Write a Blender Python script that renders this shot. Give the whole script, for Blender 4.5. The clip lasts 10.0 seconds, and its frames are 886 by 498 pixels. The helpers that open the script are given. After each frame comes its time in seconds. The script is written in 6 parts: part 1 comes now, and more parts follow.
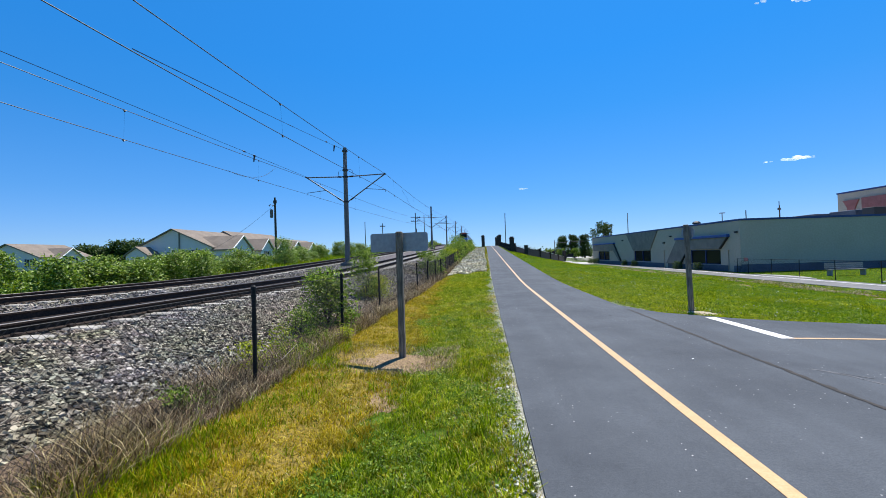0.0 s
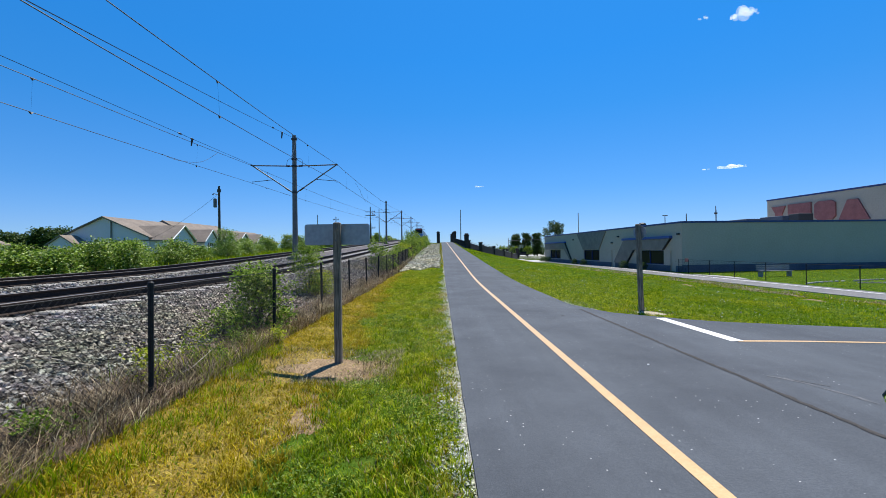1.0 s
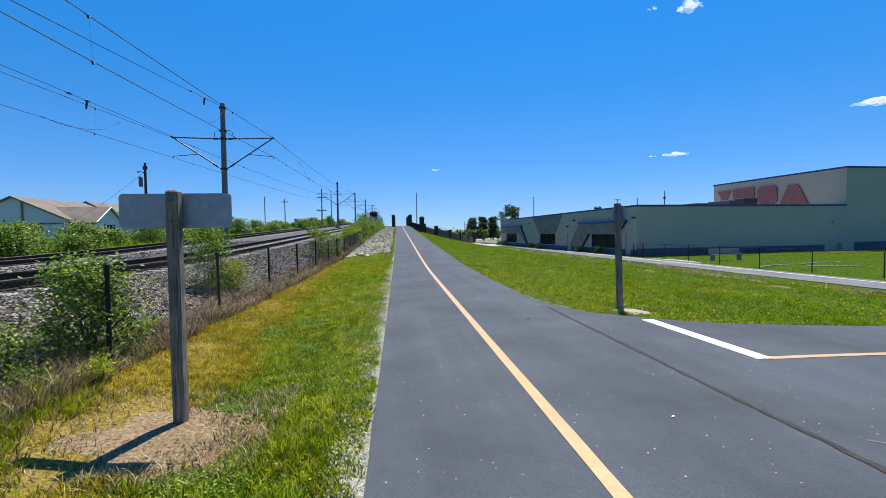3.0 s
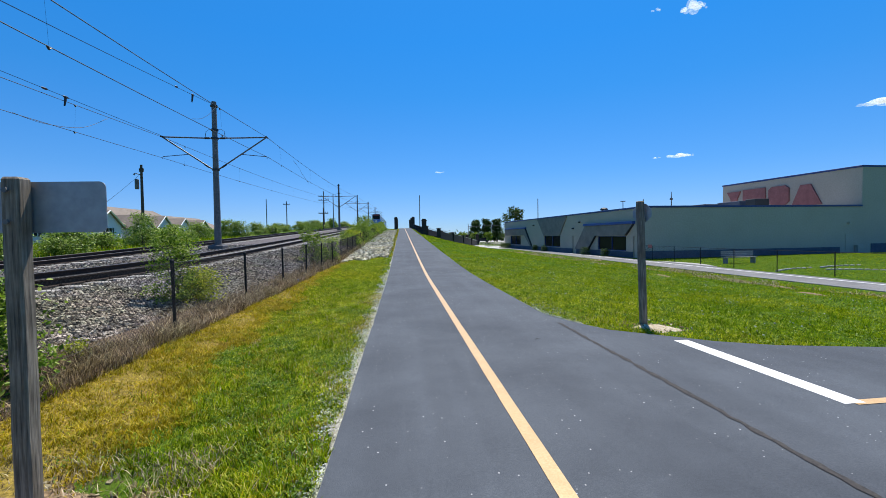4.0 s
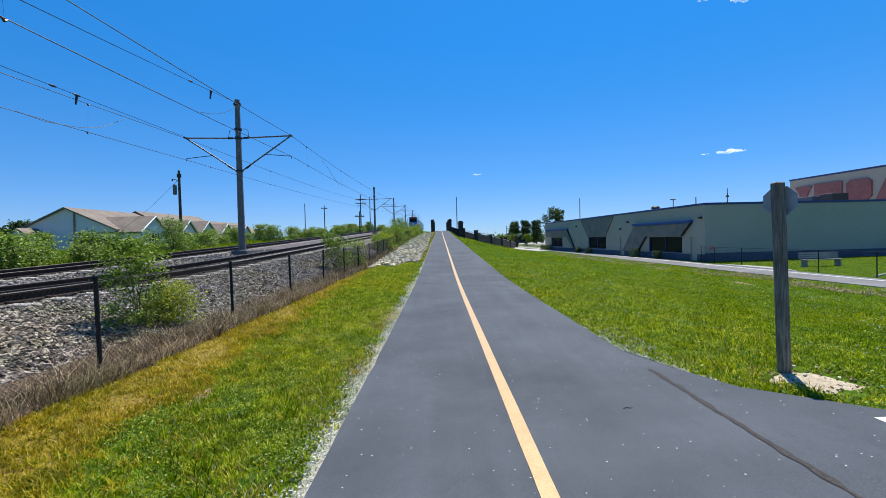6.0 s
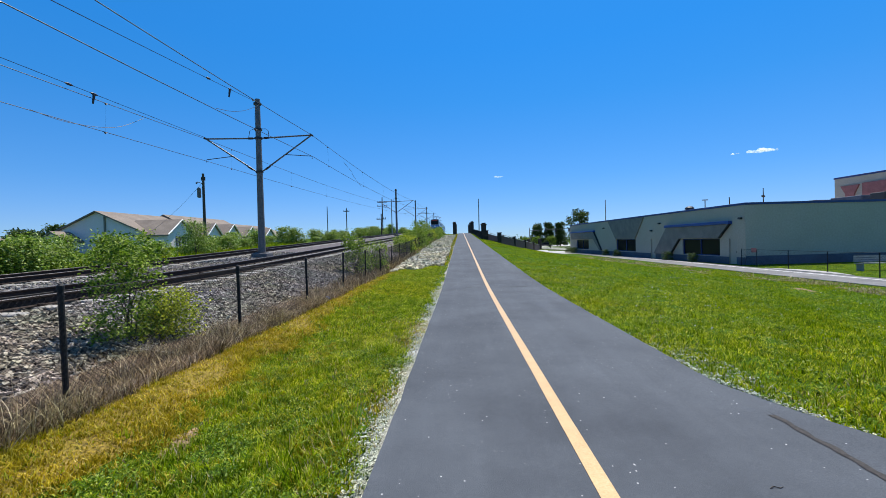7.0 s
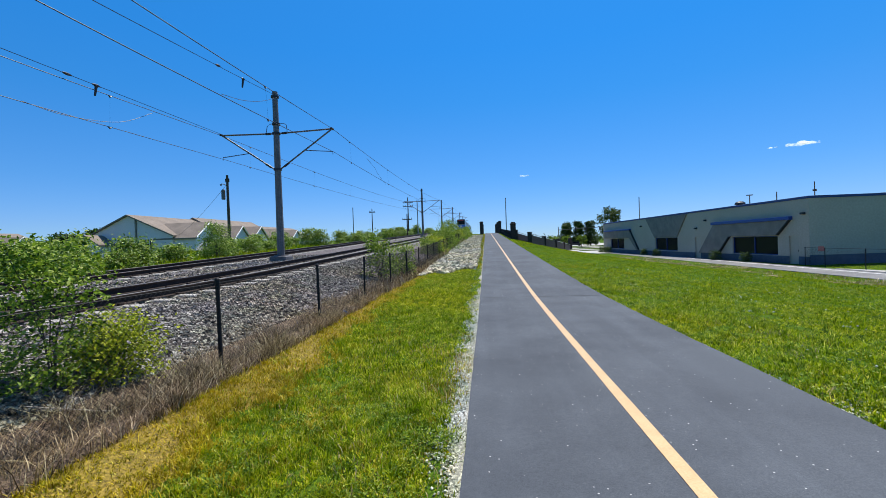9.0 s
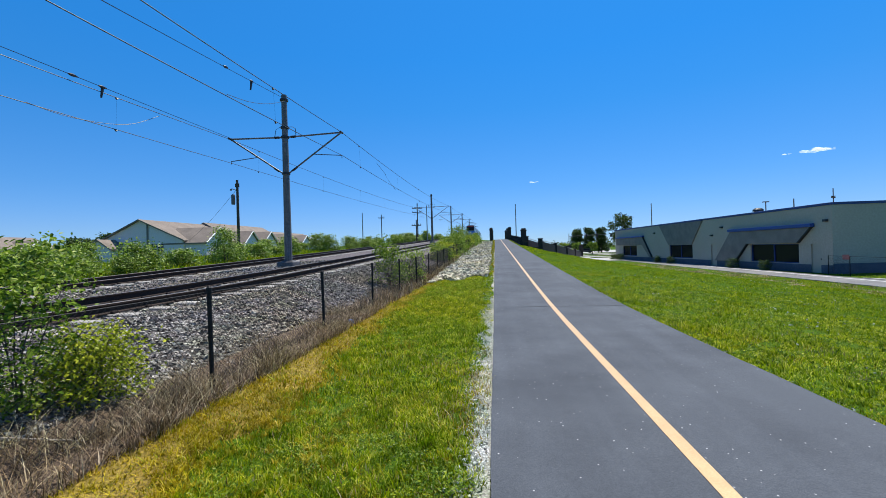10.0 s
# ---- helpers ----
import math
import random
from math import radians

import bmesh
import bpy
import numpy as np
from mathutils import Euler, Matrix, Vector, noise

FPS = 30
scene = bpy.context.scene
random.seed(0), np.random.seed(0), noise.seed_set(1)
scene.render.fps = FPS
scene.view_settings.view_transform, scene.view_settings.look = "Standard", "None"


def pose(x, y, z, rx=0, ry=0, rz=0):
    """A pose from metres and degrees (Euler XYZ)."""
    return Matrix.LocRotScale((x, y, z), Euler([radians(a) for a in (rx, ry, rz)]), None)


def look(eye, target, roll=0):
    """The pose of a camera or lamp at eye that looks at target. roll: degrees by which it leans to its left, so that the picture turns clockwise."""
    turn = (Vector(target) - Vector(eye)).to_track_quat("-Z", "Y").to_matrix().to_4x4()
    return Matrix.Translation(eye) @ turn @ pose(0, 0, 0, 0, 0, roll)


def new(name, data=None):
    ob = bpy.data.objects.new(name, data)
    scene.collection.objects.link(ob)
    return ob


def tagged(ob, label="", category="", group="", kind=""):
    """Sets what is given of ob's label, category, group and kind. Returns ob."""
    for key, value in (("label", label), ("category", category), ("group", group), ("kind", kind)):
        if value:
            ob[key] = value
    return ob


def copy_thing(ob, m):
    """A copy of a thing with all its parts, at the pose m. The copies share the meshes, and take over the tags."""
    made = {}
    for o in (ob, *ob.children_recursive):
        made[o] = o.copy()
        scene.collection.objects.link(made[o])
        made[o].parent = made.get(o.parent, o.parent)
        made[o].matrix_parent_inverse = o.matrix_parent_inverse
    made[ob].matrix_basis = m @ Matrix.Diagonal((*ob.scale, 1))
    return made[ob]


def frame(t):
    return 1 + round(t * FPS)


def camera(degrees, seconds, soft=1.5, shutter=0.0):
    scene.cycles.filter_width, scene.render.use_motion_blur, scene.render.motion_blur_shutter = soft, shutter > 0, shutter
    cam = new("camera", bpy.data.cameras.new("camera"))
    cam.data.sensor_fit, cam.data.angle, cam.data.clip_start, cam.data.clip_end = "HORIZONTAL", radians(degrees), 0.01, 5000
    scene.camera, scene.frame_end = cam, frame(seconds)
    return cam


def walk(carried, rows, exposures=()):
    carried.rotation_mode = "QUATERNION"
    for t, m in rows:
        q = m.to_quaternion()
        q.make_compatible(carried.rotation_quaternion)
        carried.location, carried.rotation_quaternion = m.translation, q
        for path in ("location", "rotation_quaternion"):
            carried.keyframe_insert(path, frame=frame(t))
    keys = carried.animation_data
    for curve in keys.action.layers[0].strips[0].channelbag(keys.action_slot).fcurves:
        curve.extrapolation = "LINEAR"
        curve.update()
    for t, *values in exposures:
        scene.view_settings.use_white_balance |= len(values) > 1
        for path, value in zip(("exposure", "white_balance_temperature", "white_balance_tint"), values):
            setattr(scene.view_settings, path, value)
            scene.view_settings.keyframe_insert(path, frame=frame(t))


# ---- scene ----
cam = camera(90.6, 10.0, 0.5)

PATH = [
    (0, (-0.305, -0.452, 1.421), (-0.496, 1.538, 1.451), -1.8),
    (0.5, (-0.281, -0.207, 1.412), (-0.402, 1.789, 1.434), -1.6),
    (1, (-0.2, 0.158, 1.408), (-0.189, 2.158, 1.415), -0.7),
    (1.5, (-0.126, 0.674, 1.397), (0.059, 2.665, 1.341), -0.5),
    (2, (0.03, 1.163, 1.392), (0.238, 3.15, 1.32), -0.6),
    (2.5, (0.108, 1.73, 1.408), (0.315, 3.718, 1.336), -0.7),
    (4, (0.498, 3.475, 1.448), (0.686, 5.466, 1.389), -0.9),
    (4.5, (0.623, 4.067, 1.449), (0.771, 6.061, 1.396), -0.9),
    (5, (0.713, 4.648, 1.447), (0.849, 6.643, 1.395), -1.4),
    (5.5, (0.834, 5.175, 1.457), (0.919, 7.172, 1.406), -1.5),
    (7, (0.595, 6.805, 1.441), (0.514, 8.803, 1.411), -1.5),
    (7.5, (0.455, 7.302, 1.461), (0.358, 9.3, 1.429), -1.8),
    (8, (0.382, 7.805, 1.478), (0.217, 9.798, 1.448), -1.8),
    (8.5, (0.246, 8.323, 1.479), (0.076, 10.316, 1.445), -2.0),
    (9, (0.202, 8.815, 1.478), (0.005, 10.805, 1.453), -2.0),
    (9.5, (0.122, 9.164, 1.502), (-0.112, 11.15, 1.491), -1.6),
    (10, (0.075, 9.355, 1.482), (-0.162, 11.341, 1.486), -1.7),
]
EXPOSURE = ((0, 0.53), (0.4, 0.46), (0.8, 0.45), (10, 0.45))
walk(cam, [(t, look(eye, target, roll)) for t, eye, target, roll in PATH], EXPOSURE)

# ---- light ----
SUN_TURN, SUN_HIGH = 21.8, 65.0   # degrees from the trail's direction, and above the horizon
world = bpy.data.worlds.new("sky")
scene.world = world
world.use_nodes = True
wn = world.node_tree.nodes
sky = wn.new("ShaderNodeTexSky")
sky.sky_type = "NISHITA"
sky.sun_disc = False
sky.sun_elevation, sky.sun_rotation = radians(SUN_HIGH), radians(SUN_TURN)
sky.air_density, sky.dust_density, sky.ozone_density = 0.8, 0.05, 4.0
wn["Background"].inputs["Strength"].default_value = 0.143
deep = wn.new("ShaderNodeMix")   # the deep blue of a dry, clear noon
deep.data_type, deep.blend_type = "RGBA", "MULTIPLY"
deep.inputs[0].default_value = 1.0
upward = wn.new("ShaderNodeTexCoord")   # paler and less green towards the hazy horizon
split = wn.new("ShaderNodeSeparateXYZ")
haze = wn.new("ShaderNodeValToRGB")
haze.color_ramp.elements[0].position, haze.color_ramp.elements[0].color = 0.0, (0.35, 0.52, 0.84, 1)
haze.color_ramp.elements[1].position, haze.color_ramp.elements[1].color = 0.75, (0.16, 0.60, 1.05, 1)
for at, tone in ((0.06, (0.30, 0.51, 0.87, 1)), (0.14, (0.205, 0.53, 0.92, 1)), (0.30, (0.105, 0.595, 1.08, 1)), (0.40, (0.080, 0.64, 1.20, 1)), (0.52, (0.085, 0.70, 1.30, 1))):
    haze.color_ramp.elements.new(at).color = tone
world.node_tree.links.new(upward.outputs["Generated"], split.inputs[0])
world.node_tree.links.new(split.outputs["Z"], haze.inputs[0])
world.node_tree.links.new(haze.outputs[0], deep.inputs[7])
rich = wn.new("ShaderNodeGamma")
rich.inputs["Gamma"].default_value = 0.84
world.node_tree.links.new(sky.outputs[0], deep.inputs[6])
world.node_tree.links.new(deep.outputs[2], rich.inputs["Color"])
world.node_tree.links.new(rich.outputs[0], wn["Background"].inputs["Color"])
sun = new("sun", bpy.data.lights.new("sun", "SUN"))
sun.data.energy, sun.data.angle, sun.data.color = 5.0, radians(0.55), (1.0, 0.955, 0.88)
a, h = radians(SUN_TURN), radians(SUN_HIGH)
sun.matrix_world = look((0, 0, 0), (-math.sin(a) * math.cos(h), -math.cos(a) * math.cos(h), -math.sin(h)))

# ---- materials ----
def shader(name):
    m = bpy.data.materials.new(name)
    m.use_nodes = True
    return m, m.node_tree.nodes, m.node_tree.links, m.node_tree.nodes["Principled BSDF"]


def ramp(n, l, src, stops):
    r = n.new("ShaderNodeValToRGB")
    e = r.color_ramp.elements
    while len(e) < len(stops):
        e.new(0.5)
    for el, (p, c) in zip(e, stops):
        el.position, el.color = p, (*c, 1)
    l.new(src, r.inputs[0])
    return r.outputs[0]


def tex_noise(n, l, co, scale, detail=4.0, rough=0.55):
    t = n.new("ShaderNodeTexNoise")
    t.inputs["Scale"].default_value, t.inputs["Detail"].default_value, t.inputs["Roughness"].default_value = scale, detail, rough
    l.new(co, t.inputs["Vector"])
    return t.outputs["Fac"]


def mix(n, l, fac, a, b, mode="MIX"):
    m = n.new("ShaderNodeMix")
    m.data_type, m.blend_type = "RGBA", mode
    for sock, v in ((0, fac), (6, a), (7, b)):
        if isinstance(v, (int, float)):
            m.inputs[sock].default_value = v
        elif isinstance(v, tuple):
            m.inputs[sock].default_value = (*v, 1)
        else:
            l.new(v, m.inputs[sock])
    return m.outputs[2]


def surface(name, dark, light, fine=40.0, coarse=1.2, rough=0.8, bump=0.3, depth=0.004, metal=0.0, spread=0.35, stain=None, vary=0.0, spec=0.4):
    """Grain at one scale, blotches at another, fine relief; vary: difference from piece to piece."""
    m, n, l, b = shader(name)
    co = n.new("ShaderNodeTexCoord").outputs["Object"]
    f = tex_noise(n, l, co, fine, 5)
    c = tex_noise(n, l, co, coarse, 5, 0.6)
    col = ramp(n, l, f, ((0.5 - spread / 2, dark), (0.5 + spread / 2, light)))
    k = ramp(n, l, c, ((0.35, (0, 0, 0)), (0.68, (1, 1, 1))))
    col = mix(n, l, k, col, mix(n, l, 1.0, col, stain or (0.72, 0.72, 0.72), "MULTIPLY"))
    if vary:
        o = n.new("ShaderNodeObjectInfo").outputs["Random"]
        col = mix(n, l, 1.0, col, ramp(n, l, o, ((0, (1 - vary,) * 3), (1, (1 + vary * 0.4,) * 3))), "MULTIPLY")
    l.new(col, b.inputs["Base Color"])
    b.inputs["Roughness"].default_value, b.inputs["Metallic"].default_value = rough, metal
    b.inputs["Specular IOR Level"].default_value = spec
    if bump:
        bp = n.new("ShaderNodeBump")
        bp.inputs["Strength"].default_value, bp.inputs["Distance"].default_value = bump, depth
        l.new(f, bp.inputs["Height"])
        l.new(bp.outputs[0], b.inputs["Normal"])
    return m


def plain(name, col, rough=0.5, metal=0.0, spec=0.5):
    return surface(name, tuple(v * 0.9 for v in col), tuple(min(1, v * 1.06) for v in col), 30, 0.7, rough, 0.08, 0.002, metal, 0.4, (0.9, 0.9, 0.9), spec=spec)


def leafy(name, stops, translucent=0.35, rough=0.5, wide=(1.18, 1.08, 0.9), spots=(0.8, 0.84, 0.8), gloss=0.16):
    """Blades, leaves and stones told apart by their own shade."""
    m, n, l, b = shader(name)
    r = n.new("ShaderNodeNewGeometry").outputs["Random Per Island"]
    col = ramp(n, l, r, stops)
    co = n.new("ShaderNodeTexCoord").outputs["Object"]
    k = tex_noise(n, l, co, 1.3, 4)
    col = mix(n, l, ramp(n, l, k, ((0.3, (0, 0, 0)), (0.7, (1, 1, 1)))), col, mix(n, l, 1.0, col, (0.64, 0.74, 0.6), "MULTIPLY"))
    spot = tex_noise(n, l, co, 6.0, 3)
    col = mix(n, l, ramp(n, l, spot, ((0.44, (1, 1, 1)), (0.58, (0, 0, 0)))), col, mix(n, l, 1.0, col, spots, "MULTIPLY"))
    w = tex_noise(n, l, co, 0.33, 3)
    col = mix(n, l, ramp(n, l, w, ((0.42, (0, 0, 0)), (0.62, (1, 1, 1)))), col, mix(n, l, 1.0, col, wide, "MULTIPLY"))
    l.new(col, b.inputs["Base Color"])
    b.inputs["Roughness"].default_value = rough
    b.inputs["Specular IOR Level"].default_value = gloss
    if translucent:
        t = n.new("ShaderNodeBsdfTranslucent")
        l.new(col, t.inputs["Color"])
        s = n.new("ShaderNodeMixShader")
        s.inputs[0].default_value = translucent
        l.new(b.outputs[0], s.inputs[1])
        l.new(t.outputs[0], s.inputs[2])
        l.new(s.outputs[0], n["Material Output"].inputs["Surface"])
    return m


def asphalt(name, dark, light):
    m, n, l, b = shader(name)
    co = n.new("ShaderNodeTexCoord").outputs["Object"]
    grain = tex_noise(n, l, co, 160, 3)
    col = ramp(n, l, grain, ((0.36, dark), (0.64, light)))
    chips = tex_noise(n, l, co, 52, 2)
    col = mix(n, l, ramp(n, l, chips, ((0.4, (0, 0, 0)), (0.62, (1, 1, 1)))), mix(n, l, 1.0, col, (0.94, 0.94, 0.95), "MULTIPLY"), mix(n, l, 1.0, col, (1.06, 1.06, 1.05), "MULTIPLY"))
    blotch = tex_noise(n, l, co, 0.55, 6, 0.62)
    col = mix(n, l, ramp(n, l, blotch, ((0.40, (0, 0, 0)), (0.66, (1, 1, 1)))), col, mix(n, l, 1.0, col, (0.64, 0.65, 0.67), "MULTIPLY"))
    stretch = n.new("ShaderNodeMapping")
    stretch.inputs["Scale"].default_value = (2.2, 0.12, 1)
    l.new(co, stretch.inputs["Vector"])
    wear = tex_noise(n, l, stretch.outputs[0], 1.6, 4)
    col = mix(n, l, ramp(n, l, wear, ((0.42, (0, 0, 0)), (0.7, (0.5, 0.5, 0.5)))), col, mix(n, l, 1.0, col, (1.3, 1.3, 1.3), "MULTIPLY"))
    v = n.new("ShaderNodeTexVoronoi")
    v.inputs["Scale"].default_value = 15
    l.new(co, v.inputs["Vector"])
    specks = ramp(n, l, v.outputs["Distance"], ((0.0, (1, 1, 1)), (0.07, (1, 1, 1)), (0.11, (0, 0, 0))))
    pick = n.new("ShaderNodeSeparateColor")
    l.new(v.outputs["Color"], pick.inputs[0])
    keep = mix(n, l, 1.0, ramp(n, l, pick.outputs[0], ((0.50, (0, 0, 0)), (0.52, (1, 1, 1)))), ramp(n, l, tex_noise(n, l, co, 1.5, 3), ((0.43, (0, 0, 0)), (0.52, (1, 1, 1)))), "MULTIPLY")
    col = mix(n, l, mix(n, l, 1.0, specks, keep, "MULTIPLY"), col, (0.46, 0.46, 0.46))
    l.new(col, b.inputs["Base Color"])
    b.inputs["Roughness"].default_value = 0.86
    b.inputs["Specular IOR Level"].default_value = 0.35
    bp = n.new("ShaderNodeBump")
    bp.inputs["Strength"].default_value, bp.inputs["Distance"].default_value = 0.5, 0.004
    l.new(grain, bp.inputs["Height"])
    l.new(bp.outputs[0], b.inputs["Normal"])
    return m


def glass(name, col, rough=0.2):
    m, n, l, b = shader(name)
    b.inputs["Base Color"].default_value = (*col, 1)
    b.inputs["Roughness"].default_value = rough
    b.inputs["Specular IOR Level"].default_value = 0.1
    return m


def earth(name):
    """Soil, thatch and low green, mottled at two scales."""
    m, n, l, b = shader(name)
    co = n.new("ShaderNodeTexCoord").outputs["Object"]
    fine = tex_noise(n, l, co, 22, 6, 0.65)
    mid = tex_noise(n, l, co, 1.7, 5, 0.6)
    big = tex_noise(n, l, co, 0.16, 4, 0.55)
    green = ramp(n, l, fine, ((0.3, (0.022, 0.048, 0.006)), (0.52, (0.06, 0.115, 0.010)), (0.72, (0.12, 0.18, 0.020))))
    dry = ramp(n, l, fine, ((0.3, (0.06, 0.075, 0.014)), (0.7, (0.15, 0.165, 0.03))))
    col = mix(n, l, ramp(n, l, mid, ((0.48, (0, 0, 0)), (0.8, (0.6, 0.6, 0.6)))), green, dry)
    col = mix(n, l, ramp(n, l, big, ((0.42, (0, 0, 0)), (0.66, (0.6, 0.6, 0.6)))), col, mix(n, l, 1.0, col, (0.8, 0.92, 0.7), "MULTIPLY"))
    l.new(col, b.inputs["Base Color"])
    b.inputs["Roughness"].default_value = 1.0
    b.inputs["Specular IOR Level"].default_value = 0.03
    bp = n.new("ShaderNodeBump")
    bp.inputs["Strength"].default_value, bp.inputs["Distance"].default_value = 0.7, 0.03
    l.new(fine, bp.inputs["Height"])
    l.new(bp.outputs[0], b.inputs["Normal"])
    return m


M_EARTH = earth("grassy soil")
M_TRAIL = asphalt("trail asphalt", (0.050, 0.058, 0.069), (0.087, 0.098, 0.112))
M_LOT = surface("pale concrete paving", (0.36, 0.345, 0.31), (0.5, 0.485, 0.44), 8, 0.5, 0.9, 0.2)
M_ROAD = asphalt("pale asphalt", (0.12, 0.118, 0.116), (0.22, 0.215, 0.21))
M_TAR = surface("tar", (0.012, 0.012, 0.013), (0.03, 0.03, 0.032), 60, 3, 0.7, 0.3)
M_SCUFF = surface("dusty asphalt scuff", (0.075, 0.08, 0.09), (0.17, 0.172, 0.18), 45, 6, 0.9, 0.3)
M_CRACK = surface("worn joint", (0.018, 0.016, 0.014), (0.06, 0.052, 0.046), 50, 5, 0.85, 0.4)
M_YELLOW = surface("worn yellow paint", (0.52, 0.305, 0.10), (0.68, 0.455, 0.215), 70, 6, 0.42, 0.3, spread=0.5, stain=(0.86, 0.84, 0.8), spec=0.7)
M_WHITE = surface("white road paint", (0.66, 0.66, 0.65), (0.8, 0.8, 0.79), 60, 4, 0.7, 0.2, stain=(0.93, 0.93, 0.92))
# the bed's dark end puts the shade of gaps between stones into its colour
M_BED = surface("ballast bed", (0.022, 0.019, 0.019), (0.19, 0.165, 0.16), 26, 1.5, 0.9, 0.9, 0.03, spread=0.3, stain=(0.82, 0.78, 0.78))
M_STONE = leafy("crushed stone", ((0.0, (0.03, 0.024, 0.025)), (0.4, (0.165, 0.138, 0.135)), (0.75, (0.39, 0.335, 0.325)), (1.0, (0.63, 0.56, 0.535))), 0, 0.85)
M_RIPRAP = leafy("pale rock", ((0.0, (0.24, 0.205, 0.18)), (0.5, (0.48, 0.43, 0.38)), (1.0, (0.74, 0.68, 0.61))), 0, 0.9)
M_GRAVEL = leafy("white gravel", ((0.0, (0.26, 0.25, 0.23)), (0.5, (0.5, 0.49, 0.46)), (1.0, (0.78, 0.77, 0.74))), 0, 0.9)
M_RAIL = surface("rusted rail steel", (0.018, 0.012, 0.010), (0.05, 0.033, 0.025), 30, 2, 0.8, 0.3, spec=0.2)
M_RAILHEAD = surface("worn rail head", (0.08, 0.07, 0.065), (0.15, 0.135, 0.125), 40, 2, 0.5, 0.1, metal=0.6)
M_TIE = surface("concrete tie", (0.32, 0.295, 0.26), (0.5, 0.47, 0.42), 35, 2, 0.9, 0.4, vary=0.2)
M_STEEL = surface("weathered steel pole", (0.12, 0.115, 0.11), (0.21, 0.20, 0.195), 12, 1.2, 0.55, 0.15, metal=0.3)
M_DARK = plain("dark fitting", (0.02, 0.02, 0.022), 0.5)
M_WIRE = plain("oxidised copper wire", (0.035, 0.04, 0.042), 0.5, 0.4)
M_BLACK = surface("black vinyl coating", (0.010, 0.010, 0.011), (0.024, 0.024, 0.024), 40, 3, 0.6, 0.1, spec=0.25)
M_WOOD, _n, _l, _b = shader("grey weathered post")
_co = _n.new("ShaderNodeTexCoord").outputs["Object"]
_up = _n.new("ShaderNodeMapping")
_up.inputs["Scale"].default_value = (1, 1, 0.05)
_l.new(_co, _up.inputs["Vector"])
_grain = tex_noise(_n, _l, _up.outputs[0], 75, 5, 0.6)
_col = ramp(_n, _l, _grain, ((0.32, (0.085, 0.066, 0.048)), (0.5, (0.22, 0.178, 0.132)), (0.68, (0.38, 0.315, 0.24))))
_col = mix(_n, _l, ramp(_n, _l, tex_noise(_n, _l, _co, 3.0, 4), ((0.42, (0, 0, 0)), (0.62, (1, 1, 1)))), _col, mix(_n, _l, 1.0, _col, (0.62, 0.6, 0.57), "MULTIPLY"))
_l.new(_col, _b.inputs["Base Color"])
_b.inputs["Roughness"].default_value = 0.85
_bp = _n.new("ShaderNodeBump")
_bp.inputs["Strength"].default_value, _bp.inputs["Distance"].default_value = 0.6, 0.006
_l.new(_grain, _bp.inputs["Height"])
_l.new(_bp.outputs[0], _b.inputs["Normal"])
M_ALU = surface("dull aluminium sheet", (0.30, 0.31, 0.32), (0.38, 0.39, 0.40), 14, 1.5, 0.5, 0.05, metal=0.45, stain=(0.9, 0.9, 0.91))
M_SIGNRED = plain("red sign face", (0.45, 0.02, 0.02), 0.4)
M_CONC = surface("concrete", (0.30, 0.29, 0.27), (0.46, 0.45, 0.42), 20, 1.4, 0.9, 0.4)
M_WALL = surface("cream block wall", (0.43, 0.365, 0.29), (0.49, 0.42, 0.335), 7, 0.35, 0.9, 0.12, 0.004, stain=(0.93, 0.92, 0.9))
M_DADO = surface("blue-grey block", (0.078, 0.095, 0.13), (0.115, 0.137, 0.178), 9, 0.8, 0.9, 0.3, 0.006)
M_BRICK = surface("grey brown panel", (0.215, 0.19, 0.165), (0.275, 0.245, 0.215), 14, 0.9, 0.9, 0.25)
M_TRIM = plain("blue trim paint", (0.018, 0.065, 0.27), 0.45)
M_NAVY = plain("navy coping", (0.015, 0.045, 0.18), 0.5)
M_RED = surface("faded red letters", (0.33, 0.10, 0.09), (0.42, 0.17, 0.15), 16, 1.5, 0.7, 0.1)
M_GLASS = glass("dark window glass", (0.012, 0.014, 0.017))
M_FRAME = plain("cream painted steel", (0.45, 0.39, 0.31), 0.6)
M_BENCH = surface("pale grey boards", (0.26, 0.25, 0.24), (0.38, 0.37, 0.35), 16, 2, 0.85, 0.3)
M_SIDING = surface("grey vinyl siding", (0.70, 0.615, 0.61), (0.78, 0.69, 0.685), 5, 0.4, 0.75, 0.1, stain=(0.95, 0.95, 0.95))
M_WHITETRIM = plain("white trim", (0.78, 0.78, 0.77), 0.6)
M_SHINGLE = surface("tan shingles", (0.185, 0.15, 0.12), (0.29, 0.24, 0.195), 9, 0.6, 0.95, 0.4, 0.02)
M_SHUTTER = plain("dark shutter", (0.02, 0.025, 0.035), 0.6)
M_TRUNK = surface("bark", (0.05, 0.04, 0.03), (0.13, 0.105, 0.08), 25, 3, 0.95, 0.6, 0.01)
M_GRASS = leafy("green grass", ((0.0, (0.06, 0.115, 0.003)), (0.4, (0.28, 0.395, 0.006)), (0.75, (0.56, 0.62, 0.012)), (1.0, (0.88, 0.82, 0.20))), 0.5, 0.5, (1.25, 1.08, 0.8), (0.5, 0.58, 0.45), 0.08)
